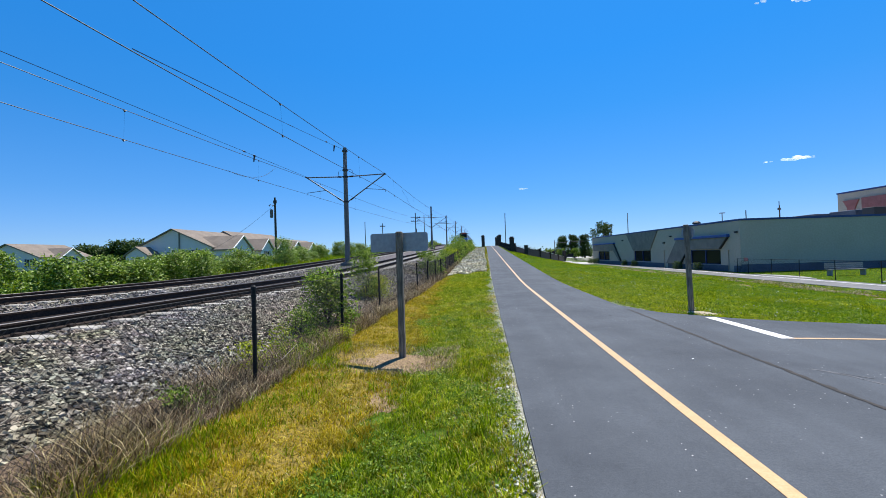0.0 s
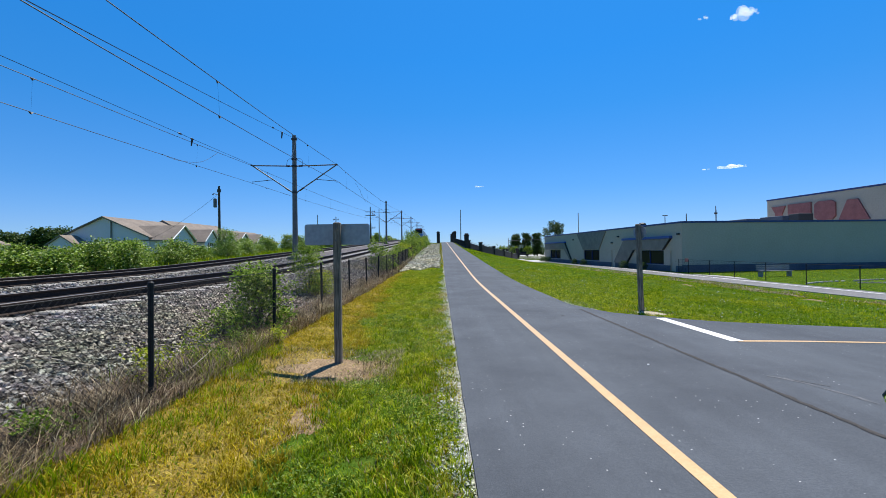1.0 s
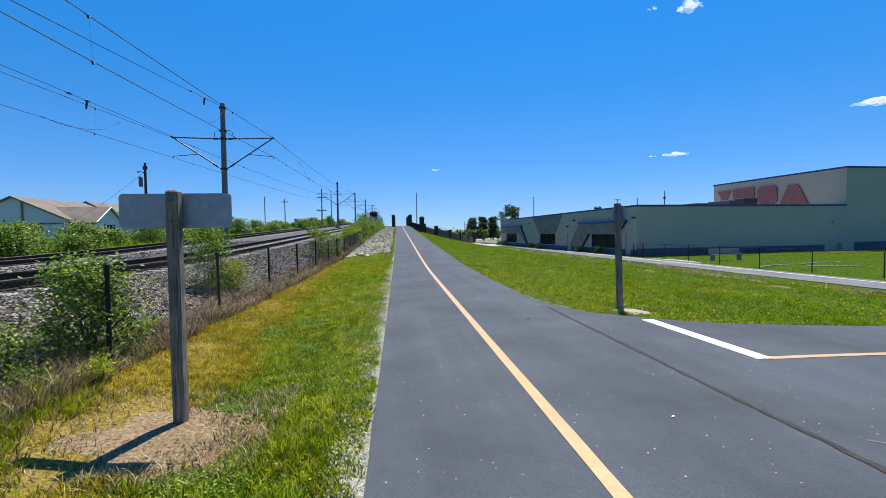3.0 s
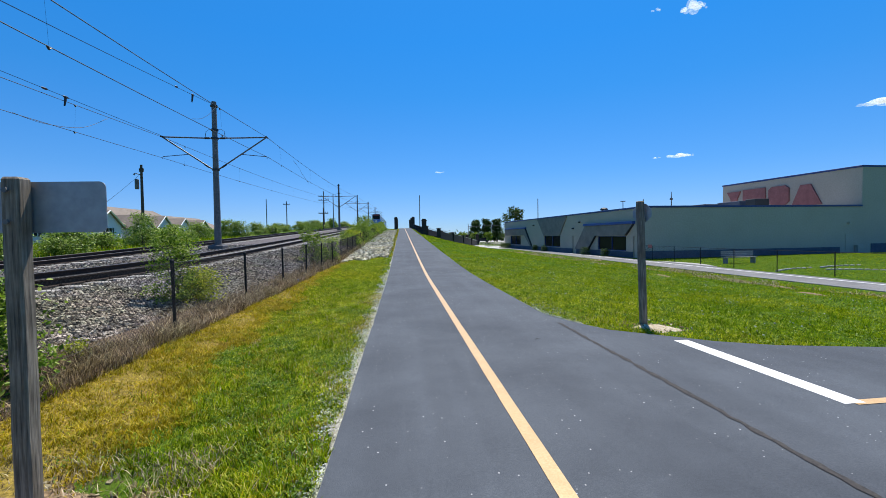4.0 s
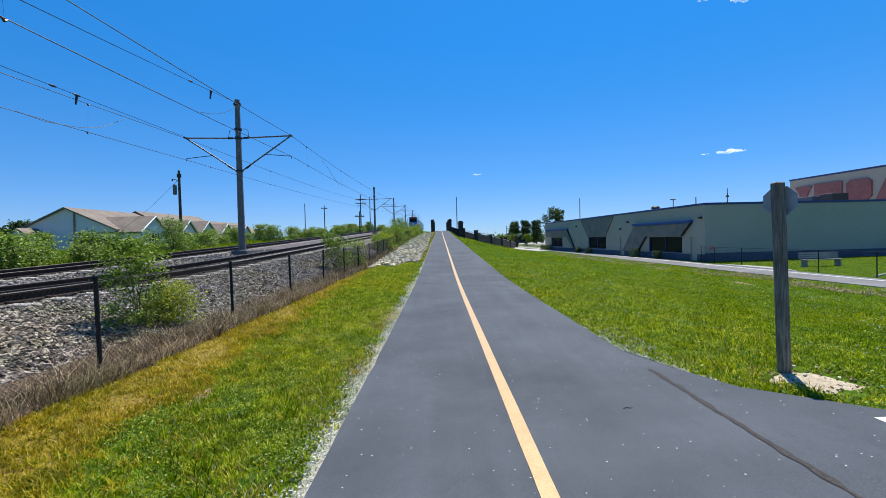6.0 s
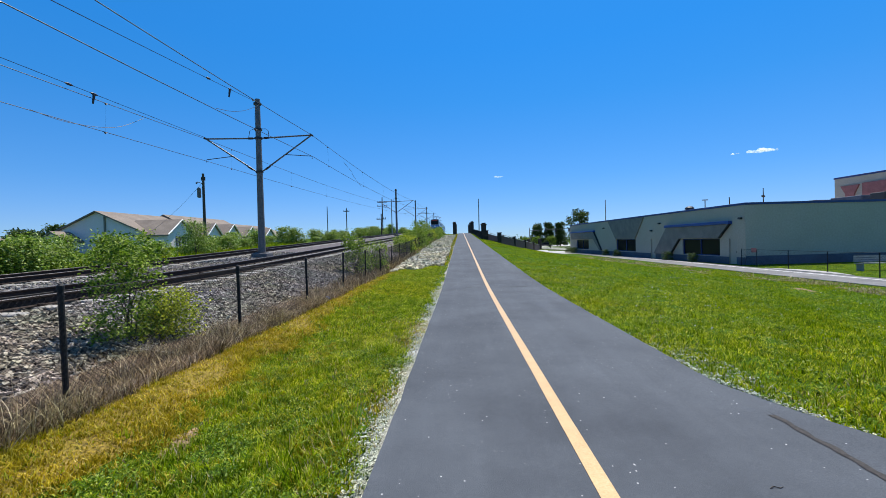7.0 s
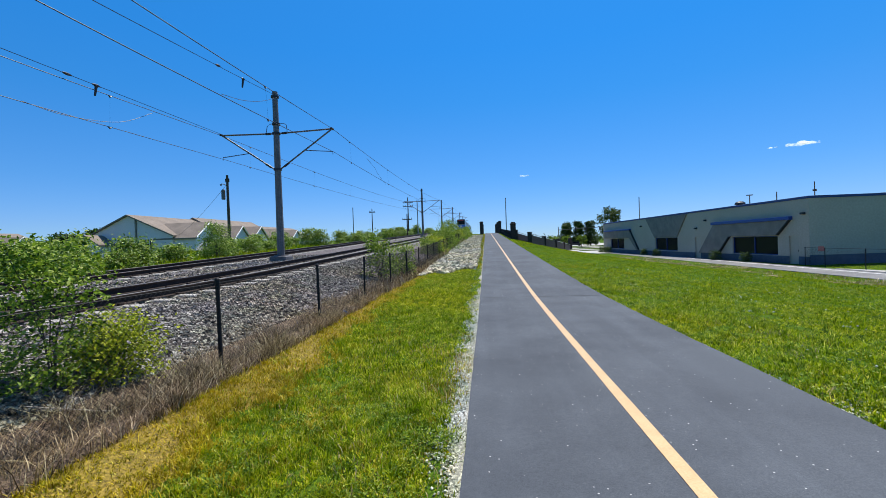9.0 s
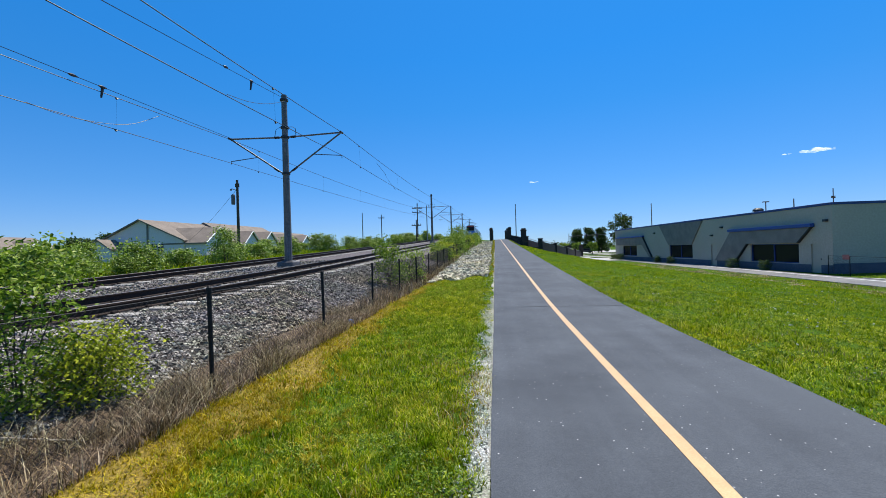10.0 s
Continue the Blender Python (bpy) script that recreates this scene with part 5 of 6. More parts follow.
BZ, TOP = -1.25, 3.82


def block(name, material, parent, *a, bevel=0.0, label=""):
    return part(name, boxed(*a, bevel=bevel), material, parent, label)


bm = bmesh.new()
WINDOWS = ((35.5, 41.4, -0.3, 1.3), (19.1, 24.8, -0.32, 1.25), (3.15, 8.9, -0.37, 1.16))
DOORS = ((14.2, 15.3, -1.05, 1.2), (1.0, 1.95, -1.05, 1.12))
holes = sorted(WINDOWS + DOORS)
v0 = 0.0
for a, b, lo, hi in holes:
    box(bm, 0, 0.35, v0, a, BZ, TOP)
    box(bm, 0, 0.35, a, b, BZ, lo)
    box(bm, 0, 0.35, a, b, hi, TOP)
    v0 = b
box(bm, 0, 0.35, v0, 45.0, BZ, TOP)
box(bm, 0.35, 24.3, 0.0, 0.35, BZ, TOP)
box(bm, 0.35, 60, 44.65, 45.0, BZ, TOP)
box(bm, 59.7, 60, 19, 44.65, BZ, TOP)
part("wall", bm, M_WALL, hall)
block("roof", M_CONC, hall, 0.35, 59.7, 0.35, 44.65, 3.3, 3.5, label="flat grey roof")
bm = bmesh.new()
box(bm, -0.06, 0.42, -0.06, 45.06, TOP, 4.0, 0.02)
part("coping", bm, M_NAVY, hall, "navy metal roof edge")
block("coping", M_NAVY, hall, 0.42, 24.3, -0.06, 0.42, TOP, 4.0)
bm = bmesh.new()
for a, b in ((0.0, 1.0), (1.95, 14.2), (15.3, 45.0)):
    box(bm, -0.05, 0.0, a, b, BZ, -0.4, 0.01)
part("plinth", bm, M_DADO, hall, "blue-grey painted lower wall")
block("plinth", M_DADO, hall, 0.0, 21.6, -0.05, 0.0, BZ, -0.28)
block("plinth", M_DADO, hall, 25.4, 70.0, -0.05, 0.0, BZ, 0.0)
for a, b, lo, hi in WINDOWS:
    w = part("window", boxed(0.18, 0.2, a, b, lo, hi), M_GLASS, hall, "dark storefront window")
    bm = bmesh.new()
    for v in (a, (a + b) / 2 - 0.04, b - 0.08):
        box(bm, 0.1, 0.24, v, v + 0.08, lo, hi)
    for z in (lo, hi - 0.07):
        box(bm, 0.1, 0.24, a, b, z, z + 0.07)
    part("frame", bm, M_NAVY, w)
    block("inner_wall", M_DARK, w, 1.6, 1.7, a - 0.6, b + 0.6, lo - 0.4, hi + 0.4)
for a, b, lo, hi in DOORS:
    d = part("door", boxed(0.1, 0.16, a, b, lo, hi), M_FRAME, hall, "pale flush steel door")
    bm = bmesh.new()
    tube(bm, [(0.06, a + 0.12, -0.05), (0.06, a + 0.12, 0.1)], 0.02, 6)
    part("door_handle", bm, M_DARK, d)


def hood(outline, out, name, material, label=""):
    """A panel standing out from the wall, over an outline of (v, z)."""
    bm = bmesh.new()
    f = [bm.verts.new((-out, v, z)) for v, z in outline]
    g = [bm.verts.new((0.0, v, z)) for v, z in outline]
    bm.faces.new(f)
    bm.faces.new(g[::-1])
    for i in range(len(f)):
        j = (i + 1) % len(f)
        bm.faces.new((f[i], f[j], g[j], g[i]))
    return part(name, bm, material, hall, label)


hood(((11.6, 2.35), (1.75, 2.35), (3.1, 1.2), (9.15, 1.2), (10.9, -0.4), (14.3, -0.4)), 0.22, "canopy", M_BRICK, "grey-brown slanted canopy panel")
hood(((43.9, 2.45), (32.9, 2.45), (29.9, -0.35), (30.5, -0.35), (33.1, 1.35), (43.9, 1.35)), 0.22, "canopy", M_BRICK, "grey-brown slanted canopy panel")
hood(((27.4, 3.8), (16.8, 3.8), (19.1, 1.27), (24.85, 1.27)), 0.12, "canopy", M_BRICK, "grey-brown wedge-shaped wall panel")
block("trim", M_TRIM, hall, -0.34, 0.0, 1.55, 11.8, 2.36, 2.62, bevel=0.02, label="bright blue fascia")
block("trim", M_TRIM, hall, -0.34, 0.0, 32.6, 44.0, 2.46, 2.68, bevel=0.02, label="bright blue fascia")
hood(((1.65, 2.36), (1.75, 2.36), (3.12, 1.2), (3.02, 1.2)), 0.235, "canopy_edge", M_DARK)
hood(((9.12, 1.2), (9.22, 1.2), (10.97, -0.4), (10.87, -0.4)), 0.235, "canopy_edge", M_DARK)
hood(((32.82, 2.46), (32.94, 2.46), (29.97, -0.35), (29.85, -0.35)), 0.235, "canopy_edge", M_DARK)
for v, z in ((13.2, 2.9), (15.0, 2.15), (0.45, 2.76), (29.0, 2.9)):
    block("wall_light", M_DARK, hall, -0.22, 0.0, v - 0.15, v + 0.15, z - 0.08, z + 0.08, bevel=0.02)
bm = bmesh.new()
tube(bm, [(1.2, 9.6, 3.5), (1.2, 9.6, 4.12), (1.2, 9.6, 4.14), (1.2, 9.6, 4.3), (1.2, 9.6, 4.42), (1.2, 9.6, 4.46)], [0.3, 0.3, 0.44, 0.42, 0.28, 0.08], 12)
part("roof_vent", bm, M_DARK, hall, "dark round roof ventilator")
block("roof_unit", M_DADO, hall, 16.5, 18.5, 12.3, 16.2, 3.5, 5.0, bevel=0.05, label="blue-grey rooftop unit")
block("roof_unit", M_DADO, hall, 18.0, 19.6, 8.5, 12.0, 3.5, 5.1, bevel=0.05, label="blue rooftop unit")
block("roof_unit", M_DARK, hall, 17.6, 19.4, 5.9, 7.3, 3.5, 5.15, bevel=0.05, label="dark rooftop unit")
# the taller hall
for a in ((24.3, 24.65, 0, 18.2), (24.65, 70, 0, 0.35), (24.65, 70, 17.85, 18.2), (69.7, 70, 0.35, 17.85)):
    block("hall_wall", M_WALL, hall, *a, BZ, 7.85, label="tall cream block wall")
block("hall_roof", M_CONC, hall, 24.65, 69.7, 0.35, 17.85, 7.3, 7.5)
bm = bmesh.new()
box(bm, 24.22, 24.7, -0.07, 18.27, 7.85, 8.05, 0.02)
box(bm, 24.7, 70, -0.07, 0.42, 7.85, 8.05, 0.02)
part("coping", bm, M_NAVY, hall)
# worn red shapes of a wall sign
SHAPES = (((17.3, 6.9), (15.0, 6.9), (15.5, 6.0), (15.9, 4.9), (16.5, 4.9), (16.7, 6.0)), ((14.6, 7.0), (11.2, 7.0), (11.2, 4.8), (14.6, 4.8)),
          ((10.7, 6.6), (10.2, 6.95), (8.4, 6.95), (7.95, 6.6), (7.95, 5.0), (8.4, 4.6), (10.2, 4.6), (10.7, 5.0)), ((6.5, 6.75), (5.3, 6.75), (4.0, 4.35), (7.6, 4.35)))
for o in SHAPES:
    bm = bmesh.new()
    f = [bm.verts.new((24.12, v, z)) for v, z in o]
    g = [bm.verts.new((24.3, v, z)) for v, z in o]
    bm.faces.new(f)
    bm.faces.new(g[::-1])
    for i in range(len(f)):
        bm.faces.new((f[i], f[(i + 1) % len(f)], g[(i + 1) % len(f)], g[i]))
    part("sign_shape", bm, M_RED, hall, "faded red raised wall sign shape")
block("wall_light", M_FRAME, hall, 22.5, 22.8, -0.25, 0.0, 2.05, 2.25)
block("utility_box", M_FRAME, hall, 23.4, 24.1, -0.35, 0.0, BZ, -0.1, bevel=0.03)
block("door", M_FRAME, hall, 22.3, 23.2, -0.03, 0.0, BZ, 1.0)
# shrubs at the foot of the wall
HM = hall.matrix_world.copy()
for v, s in ((26.0, 0.5), (22.2, 0.5), (9.9, 0.55), (5.6, 0.5), (39.5, 0.6), (41.3, 0.6), (43.0, 0.6)):
    q = HM @ Vector((-1.0, v, -1.0))
    plant("shrub", tuple(q), s * 1.0, 1.4 * s + 0.1, 2600, 0.06, M_DEEP, "clipped round green shrub at the wall", "shrub", "shrubs at the wall", stems=4, tight=0.22, taper=0.35)

# fence, stones and lawn beside the road
rf = thing("chain_link_fence", (0, 0, 0), "black chain-link fence between a road and a lawn", "fence")
pts = [(22.9, 42.6), (22.5, 40.2), (22.45, 37.0), (22.4, 33.8), (22.45, 30.6), (22.6, 27.4), (22.9, 24.2), (23.4, 21.0), (24.0, 17.8), (24.8, 14.6), (25.8, 11.4)]
tall_me, rail_bm = post_mesh(1.3, 0.026), bmesh.new()
pan_me = chain_panel(3.2, 1.25, 0.16, 0.0018, "mesh_panel")
for i, (x, y) in enumerate(pts):
    z = float(ground_z(x, y))
    shared("post", tall_me, rf, pose(x, y, z))
    if i:
        a = pts[i - 1]
        dx, dy = x - a[0], y - a[1]
        za = float(ground_z(*a))
        k = math.hypot(dx, dy) / 3.2
        shared("mesh_panel", pan_me, rf, pose(a[0], a[1], za + 0.03, 0, 0, math.degrees(math.atan2(-dx, dy))) @ Matrix.Diagonal((1, k, 1, 1)))
        tube(rail_bm, [(a[0], a[1], za + 1.29), (x, y, z + 1.29)], 0.014, 6)
part("top_rail", rail_bm, M_BLACK, rf)
bm = rounded_plate(bmesh.new(), 0.45, 0.32, 0.03, 0.005)
ob = part("notice", bm, M_RED, rf, "small faded red notice")
ob.matrix_local = pose(22.42, 40.4, 0.25, 0, 0, -80)
for k, (x, y, w, t) in enumerate(((25.2, 28.5, 2.4, 20), (27.6, 27.0, 1.6, -30), (29.5, 29.5, 2.2, 10))):
    ob = thing("bed_edging", (x, y, float(ground_z(x, y))), "low pale stone edging of a planting bed on the lawn", "edging", "edgings on the lawn", turn=t)
    for j in range(9):
        a = -0.9 + 0.2 * j
        block("stone", M_CONC, ob, w * a - 0.12, w * a + 0.12, 0.5 * math.cos(a * 1.4) - 0.08, 0.5 * math.cos(a * 1.4) + 0.08, -0.1, 0.08, bevel=0.02)
q = HM @ Vector((2.6, -8.0, -0.95))
bench = thing("bench", tuple(q), "grey slatted bench on the lawn", "bench", turn=3.5)
for u in (-1.2, 1.2):
    block("leg", M_BENCH, bench, u - 0.05, u + 0.05, -0.2, 0.2, -0.1, 0.4)
bm = bmesh.new()
for j in range(3):
    box(bm, -1.4, 1.4, -0.2 + 0.14 * j, -0.08 + 0.14 * j, 0.4, 0.45)
part("seat", bm, M_BENCH, bench)
bm = bmesh.new()
for j in range(3):
    box(bm, -1.4, 1.4, 0.2, 0.24, 0.5 + 0.14 * j, 0.61 + 0.14 * j)
part("backrest", bm, M_BENCH, bench)

# ---- houses beyond the tracks ----
def gable_roof(bm, x0, x1, y0, y1, eave, ridge, over=0.4, thick=0.22, along="y"):
    """Two slopes with thickness, the ridge along y or x."""
    if along == "y":
        cx, sl = (x0 + x1) / 2, (ridge - eave) / ((x1 - x0) / 2)
        prof = [(x0 - over, eave - over * sl), (cx, ridge), (x1 + over, eave - over * sl), (x1 + over, eave - over * sl - thick), (cx, ridge - thick), (x0 - over, eave - over * sl - thick)]
        a = [bm.verts.new((u, y0 - over, z)) for u, z in prof]
        b = [bm.verts.new((u, y1 + over, z)) for u, z in prof]
    else:
        cy, sl = (y0 + y1) / 2, (ridge - eave) / ((y1 - y0) / 2)
        prof = [(y0 - over, eave - over * sl), (cy, ridge), (y1 + over, eave - over * sl), (y1 + over, eave - over * sl - thick), (cy, ridge - thick), (y0 - over, eave - over * sl - thick)]
        a = [bm.verts.new((x0, v, z)) for v, z in prof]
        b = [bm.verts.new((x1 + over, v, z)) for v, z in prof]
    for i in range(6):
        j = (i + 1) % 6
        bm.faces.new((a[i], a[j], b[j], b[i]))
    for r in (a, b):
        bm.faces.new((r[0], r[1], r[4], r[5]))
        bm.faces.new((r[1], r[2], r[3], r[4]))
    return bm


def gable_wall(bm, x0, x1, y0, y1, base, eave, ridge, along="y"):
    box(bm, x0, x1, y0, y1, base, eave)
    if along == "y":
        for y in (y0, y1 - 0.1):
            f = [bm.verts.new(v) for v in ((x0, y, eave), (x1, y, eave), ((x0 + x1) / 2, y, ridge - 0.2))]
            g = [bm.verts.new((v.co.x, y + 0.1, v.co.z)) for v in f]
            bm.faces.new(f)
            bm.faces.new(g[::-1])
            for i in range(3):
                bm.faces.new((f[i], f[(i + 1) % 3], g[(i + 1) % 3], g[i]))
    else:
        x = x1 - 0.1
        f = [bm.verts.new(v) for v in ((x, y0, eave), (x, y1, eave), (x, (y0 + y1) / 2, ridge - 0.2))]
        g = [bm.verts.new((x + 0.1, v.co.y, v.co.z)) for v in f]
        bm.faces.new(f)
        bm.faces.new(g[::-1])
        for i in range(3):
            bm.faces.new((f[i], f[(i + 1) % 3], g[(i + 1) % 3], g[i]))
    return bm


def house_window(parent, x, y, z, face, w=1.1, h=1.35, shutters=True):
    """face 'x': looks to +x, 'y': looks to -y."""
    def bx(u0, u1, d0, d1, z0, z1):
        return (x - d1, x - d0, y + u0, y + u1, z + z0, z + z1) if face == "x" else (x + u0, x + u1, y + d0, y + d1, z + z0, z + z1)
    win = part("window", boxed(*bx(-w / 2, w / 2, -0.02, 0.05, 0, h)), M_GLASS, parent)
    bm = bmesh.new()
    for u in (-w / 2 - 0.06, -0.03, w / 2 - 0.02):
        box(bm, *bx(u, u + 0.08, -0.07, 0.04, -0.06, h + 0.06))
    for v in (-0.08, h / 2 - 0.03, h):
        box(bm, *bx(-w / 2 - 0.06, w / 2 + 0.06, -0.07, 0.04, v, v + 0.08))
    part("window_frame", bm, M_WHITETRIM, win)
    if shutters:
        for u in (-w / 2 - 0.5, w / 2 + 0.1):
            part("shutter", boxed(*bx(u, u + 0.38, -0.06, 0.0, -0.05, h + 0.05)), M_SHUTTER, win)


def row_house(name, place, sections, label, gables):
    ob = thing(name, place, label, "house")
    for x0, x1, y0, y1, eave, ridge in sections:
        part("wall", gable_wall(bmesh.new(), x0, x1, y0, y1, -0.6, eave, ridge), M_SIDING, ob)
        part("roof", gable_roof(bmesh.new(), x0, x1, y0, y1, eave, ridge), M_SHINGLE, ob, "tan shingle roof")
    for x0, x1, y0, y1, eave, ridge in gables:
        part("porch_wall", gable_wall(bmesh.new(), x0, x1, y0, y1, -0.6, eave, ridge, "x"), M_SIDING, ob)
        part("porch_roof", gable_roof(bmesh.new(), x0 - 3, x1, y0, y1, eave, ridge, 0.35, 0.2, "x"), M_SHINGLE, ob)
        bm = bmesh.new()
        cy, d = (y0 + y1) / 2, (y1 - y0) / 2
        for s in (-1, 1):
            tube(bm, [(x1 + 0.37, cy + s * (d + 0.35), eave - 0.35 * (ridge - eave) / d), (x1 + 0.37, cy, ridge - 0.1)], 0.11, 4)
        part("bargeboard", bm, M_WHITETRIM, ob)
        house_window(ob, x1, cy, 1.0, "x", 1.5, 1.5)
    return ob


h1 = row_house("house", (-55.3, 72.2, 1.0), [(-7.3, 7.3, 0, 15.5, 3.4, 6.7), (-7.0, 7.0, 15.5, 36, 3.3, 7.1), (-7, 7, 36, 58, 3.3, 6.3)], "long grey-sided single-storey apartment row with tan shingle roof",
               [(6.5, 10.9, 0.3, 6.6, 3.0, 5.3), (6, 9.2, 13.5, 18.5, 3.0, 5.2), (6, 8.6, 21, 27, 3.0, 5.4), (6, 8.6, 29, 35, 3.0, 5.2), (6, 8.4, 39, 45, 3.0, 5.2)])
for x in (-3.9, 2.9):
    house_window(h1, x, 0.0, 1.35, "y")
for y in (8.6, 11.4):
    house_window(h1, 7.3, y, 1.1, "x")
bm = bmesh.new()
box(bm, 1.2, 1.42, -0.2, 0.0, 0.2, 6.0, 0.02)
part("flue", bm, M_BRICK, h1, "grey boxed flue on the end wall")
part("porch_wall", gable_wall(bmesh.new(), -6.4, -2.4, -3.0, 0.0, -0.6, 2.3, 3.6), M_SIDING, h1)
part("porch_roof", gable_roof(bmesh.new(), -6.4, -2.4, -3.0, 0.0, 2.3, 3.6, 0.3), M_SHINGLE, h1)
h2 = row_house("house", (-93.0, 75.0, 0.8), [(-5, 8.5, 0, 11, 2.9, 5.5)], "grey-sided single-storey house with tan shingle roof", [(7, 9.6, 3, 8, 2.6, 4.6)])
house_window(h2, 6.5, 0.0, 1.0, "y")

# ---- poles and masts in the distance ----
def utility_pole(x, y, base, top, r=0.15, cross=(), label="tall weathered utility pole", material=None):
    ob = thing("utility_pole", (x, y, base), label, "pole", "utility poles")
    part("shaft", tube(bmesh.new(), [(0, 0, -0.3), (0, 0, top - base)], [r, r * 0.7], 8), material or M_TRUNK, ob)
    for z, w in cross:
        bm = bmesh.new()
        box(bm, -w, w, -0.06, 0.06, z - base - 0.07, z - base + 0.07)
        for s in (-w * 0.9, -w * 0.45, w * 0.45, w * 0.9):
            tube(bm, [(s, 0, z - base + 0.05), (s, 0, z - base + 0.3)], 0.05, 6)
        part("crossarm", bm, M_TRUNK, ob)
    return ob


up = utility_pole(-26.0, 51.5, 0.8, 9.25, 0.17, ((8.6, 0.2),), "wooden utility pole with a grey transformer")
part("transformer", tube(bmesh.new(), [(-0.42, -0.1, 5.95), (-0.42, -0.1, 6.05), (-0.42, -0.1, 6.9), (-0.42, -0.1, 7.0)], [0.15, 0.19, 0.19, 0.12], 12), M_STEEL, up)
part("street_light", tube(bmesh.new(), [(0, 0, 7.4), (-0.6, 0, 7.6), (-0.75, 0, 7.45)], [0.04, 0.04, 0.11], 8), M_STEEL, up)
line("service_wire", [(-26 - 22.0 * k / 12, 51.5 + 22 * k / 12, 8.4 - 4.2 * k / 12 - 1.6 * (k / 12) * (1 - k / 12)) for k in range(13)], 0.015, "thin service wire between a pole and a house")
utility_pole(-30.9, 110.0, 1.5, 10.7, 0.13, material=M_GALV)
utility_pole(-26.3, 110.0, 1.8, 10.2, 0.13, ((9.4, 0.7),))
utility_pole(-17.7, 110.0, 3.0, 12.5, 0.15, ((11.3, 1.2), (10.4, 1.2)))
utility_pole(-14.4, 90.0, 2.6, 7.2, 0.13, ((6.2, 0.9),))
utility_pole(-15.5, 110.0, 3.0, 11.9, 0.13, material=M_GALV)
utility_pole(6.3, 140.0, -1.0, 14.3, 0.17, material=M_GALV)
utility_pole(37.6, 120.0, -1.0, 11.2, 0.15, material=M_GALV)
utility_pole(56.5, 90.0, -1.0, 9.9, 0.1, ((8.3, 0.3),))
utility_pole(57.2, 91.0, -1.0, 9.2, 0.10)
utility_pole(50.4, 90.0, -1.0, 8.4, 0.12)
lampost = thing("street_lamp", (46.0, 90.0, -1.0), "tall grey parking lot lamp", "street lamp")
part("shaft", tube(bmesh.new(), [(0, 0, 0), (0, 0, 9.0)], [0.12, 0.08], 8), M_STEEL, lampost)
block("lamp_head", M_DARK, lampost, -0.45, 0.45, -0.25, 0.25, 8.95, 9.1, bevel=0.03)

# ---- trees and traffic far off ----
tree("tree", (39.0, 150.0, -1.0), 3.3, 11.4, 4200, 0.5, M_DEEP, "tall broad-leaved tree behind the building", 0.3, 0.05)
for x, h in ((27.3, 7.7), (31.2, 8.0), (35.0, 8.0)):
    tree("tree", (x, 160.0, -1.0), 2.3, h, 5500, 0.4, M_DEEP, "dense dark green tree by the parking lot", 0.1, 0.5, "dark trees by the lot")
for x, y in ((18.5, 130.0), (21.8, 131.0), (25.0, 127.0)):
    tree("tree", (x, y, -1.0), 1.25, 3.2, 2000, 0.25, M_LEAF, "small round light green tree in the lot", 0.35, 0.2, "small trees in the lot")
for x, y, h in ((-147, 150, 8.5), (-141, 152, 7.5), (-134, 150, 10), (-129, 151, 10.2), (-155, 154, 7)):
    tree("tree", (x, y, 0.0), 5.0, h, 4000, 0.8, M_DEEP, "dark broad-leaved tree far beyond the houses", 0.15, 0.25, "trees beyond the houses")
far = []
for k in range(210):
    a = -75 + 150 * k / 209 + RNG.uniform(-0.3, 0.3)
    d = RNG.uniform(420, 560)
    n = 120
    far.append(np.array((d * math.sin(radians(a)), d * math.cos(radians(a)), 1.5)) + RNG.normal(0, 1, (n, 3)) * (5.5, 3, 1.9))
far = np.concatenate(far)
far[:, 2] = np.maximum(far[:, 2], -1.0)
tagged(new("far_woods", leaves(far, 0.8, np.full(len(far), 2.0), M_DEEP, "far_woods")), "low dark line of distant trees", "woods", kind="stuff")


def car(place, colour, turn, label):
    ob = thing("car", place, label, "car", "parked cars", turn=turn)
    bm = bmesh.new()
    prof = [(-2.2, 0.35), (2.2, 0.35), (2.25, 0.75), (1.3, 0.95), (0.7, 1.45), (-1.2, 1.48), (-1.9, 1.0), (-2.25, 0.9)]
    a = [bm.verts.new((-0.88, y, z)) for y, z in prof]
    b = [bm.verts.new((0.88, y, z)) for y, z in prof]
    bm.faces.new(a)
    bm.faces.new(b[::-1])
    for i in range(8):
        bm.faces.new((a[i], a[(i + 1) % 8], b[(i + 1) % 8], b[i]))
    bmesh.ops.bevel(bm, geom=list(bm.edges), offset=0.06, segments=1, affect="EDGES")
    part("body", bm, colour, ob)
    for s in (-0.885, 0.865):
        part("side_window", boxed(s, s + 0.02, -1.15, 0.6, 0.98, 1.36), M_GLASS, ob)
    for sx in (-0.8, 0.8):
        for y in (-1.35, 1.4):
            part("wheel", tube(bmesh.new(), [(sx - 0.1, y, 0.33), (sx + 0.1, y, 0.33)], 0.33, 14), M_DARK, ob)
    return ob


for x, y, m, t, lab in ((29.5, 158.0, M_DARK, 80, "dark parked car in the lot"), (42.0, 186.0, M_WHITETRIM, 95, "white parked car in the lot"), (14.0, 150.0, M_WHITETRIM, 90, "white parked car far off"), (18.5, 152.0, M_DARK, 85, "dark parked car far off"), (9.0, 165.0, M_ALU, 90, "silver parked car far off"), (12.0, 168.0, M_SIGNRED, 90, "red parked car far off")):
    car((x, y, -0.93), m, t, lab)

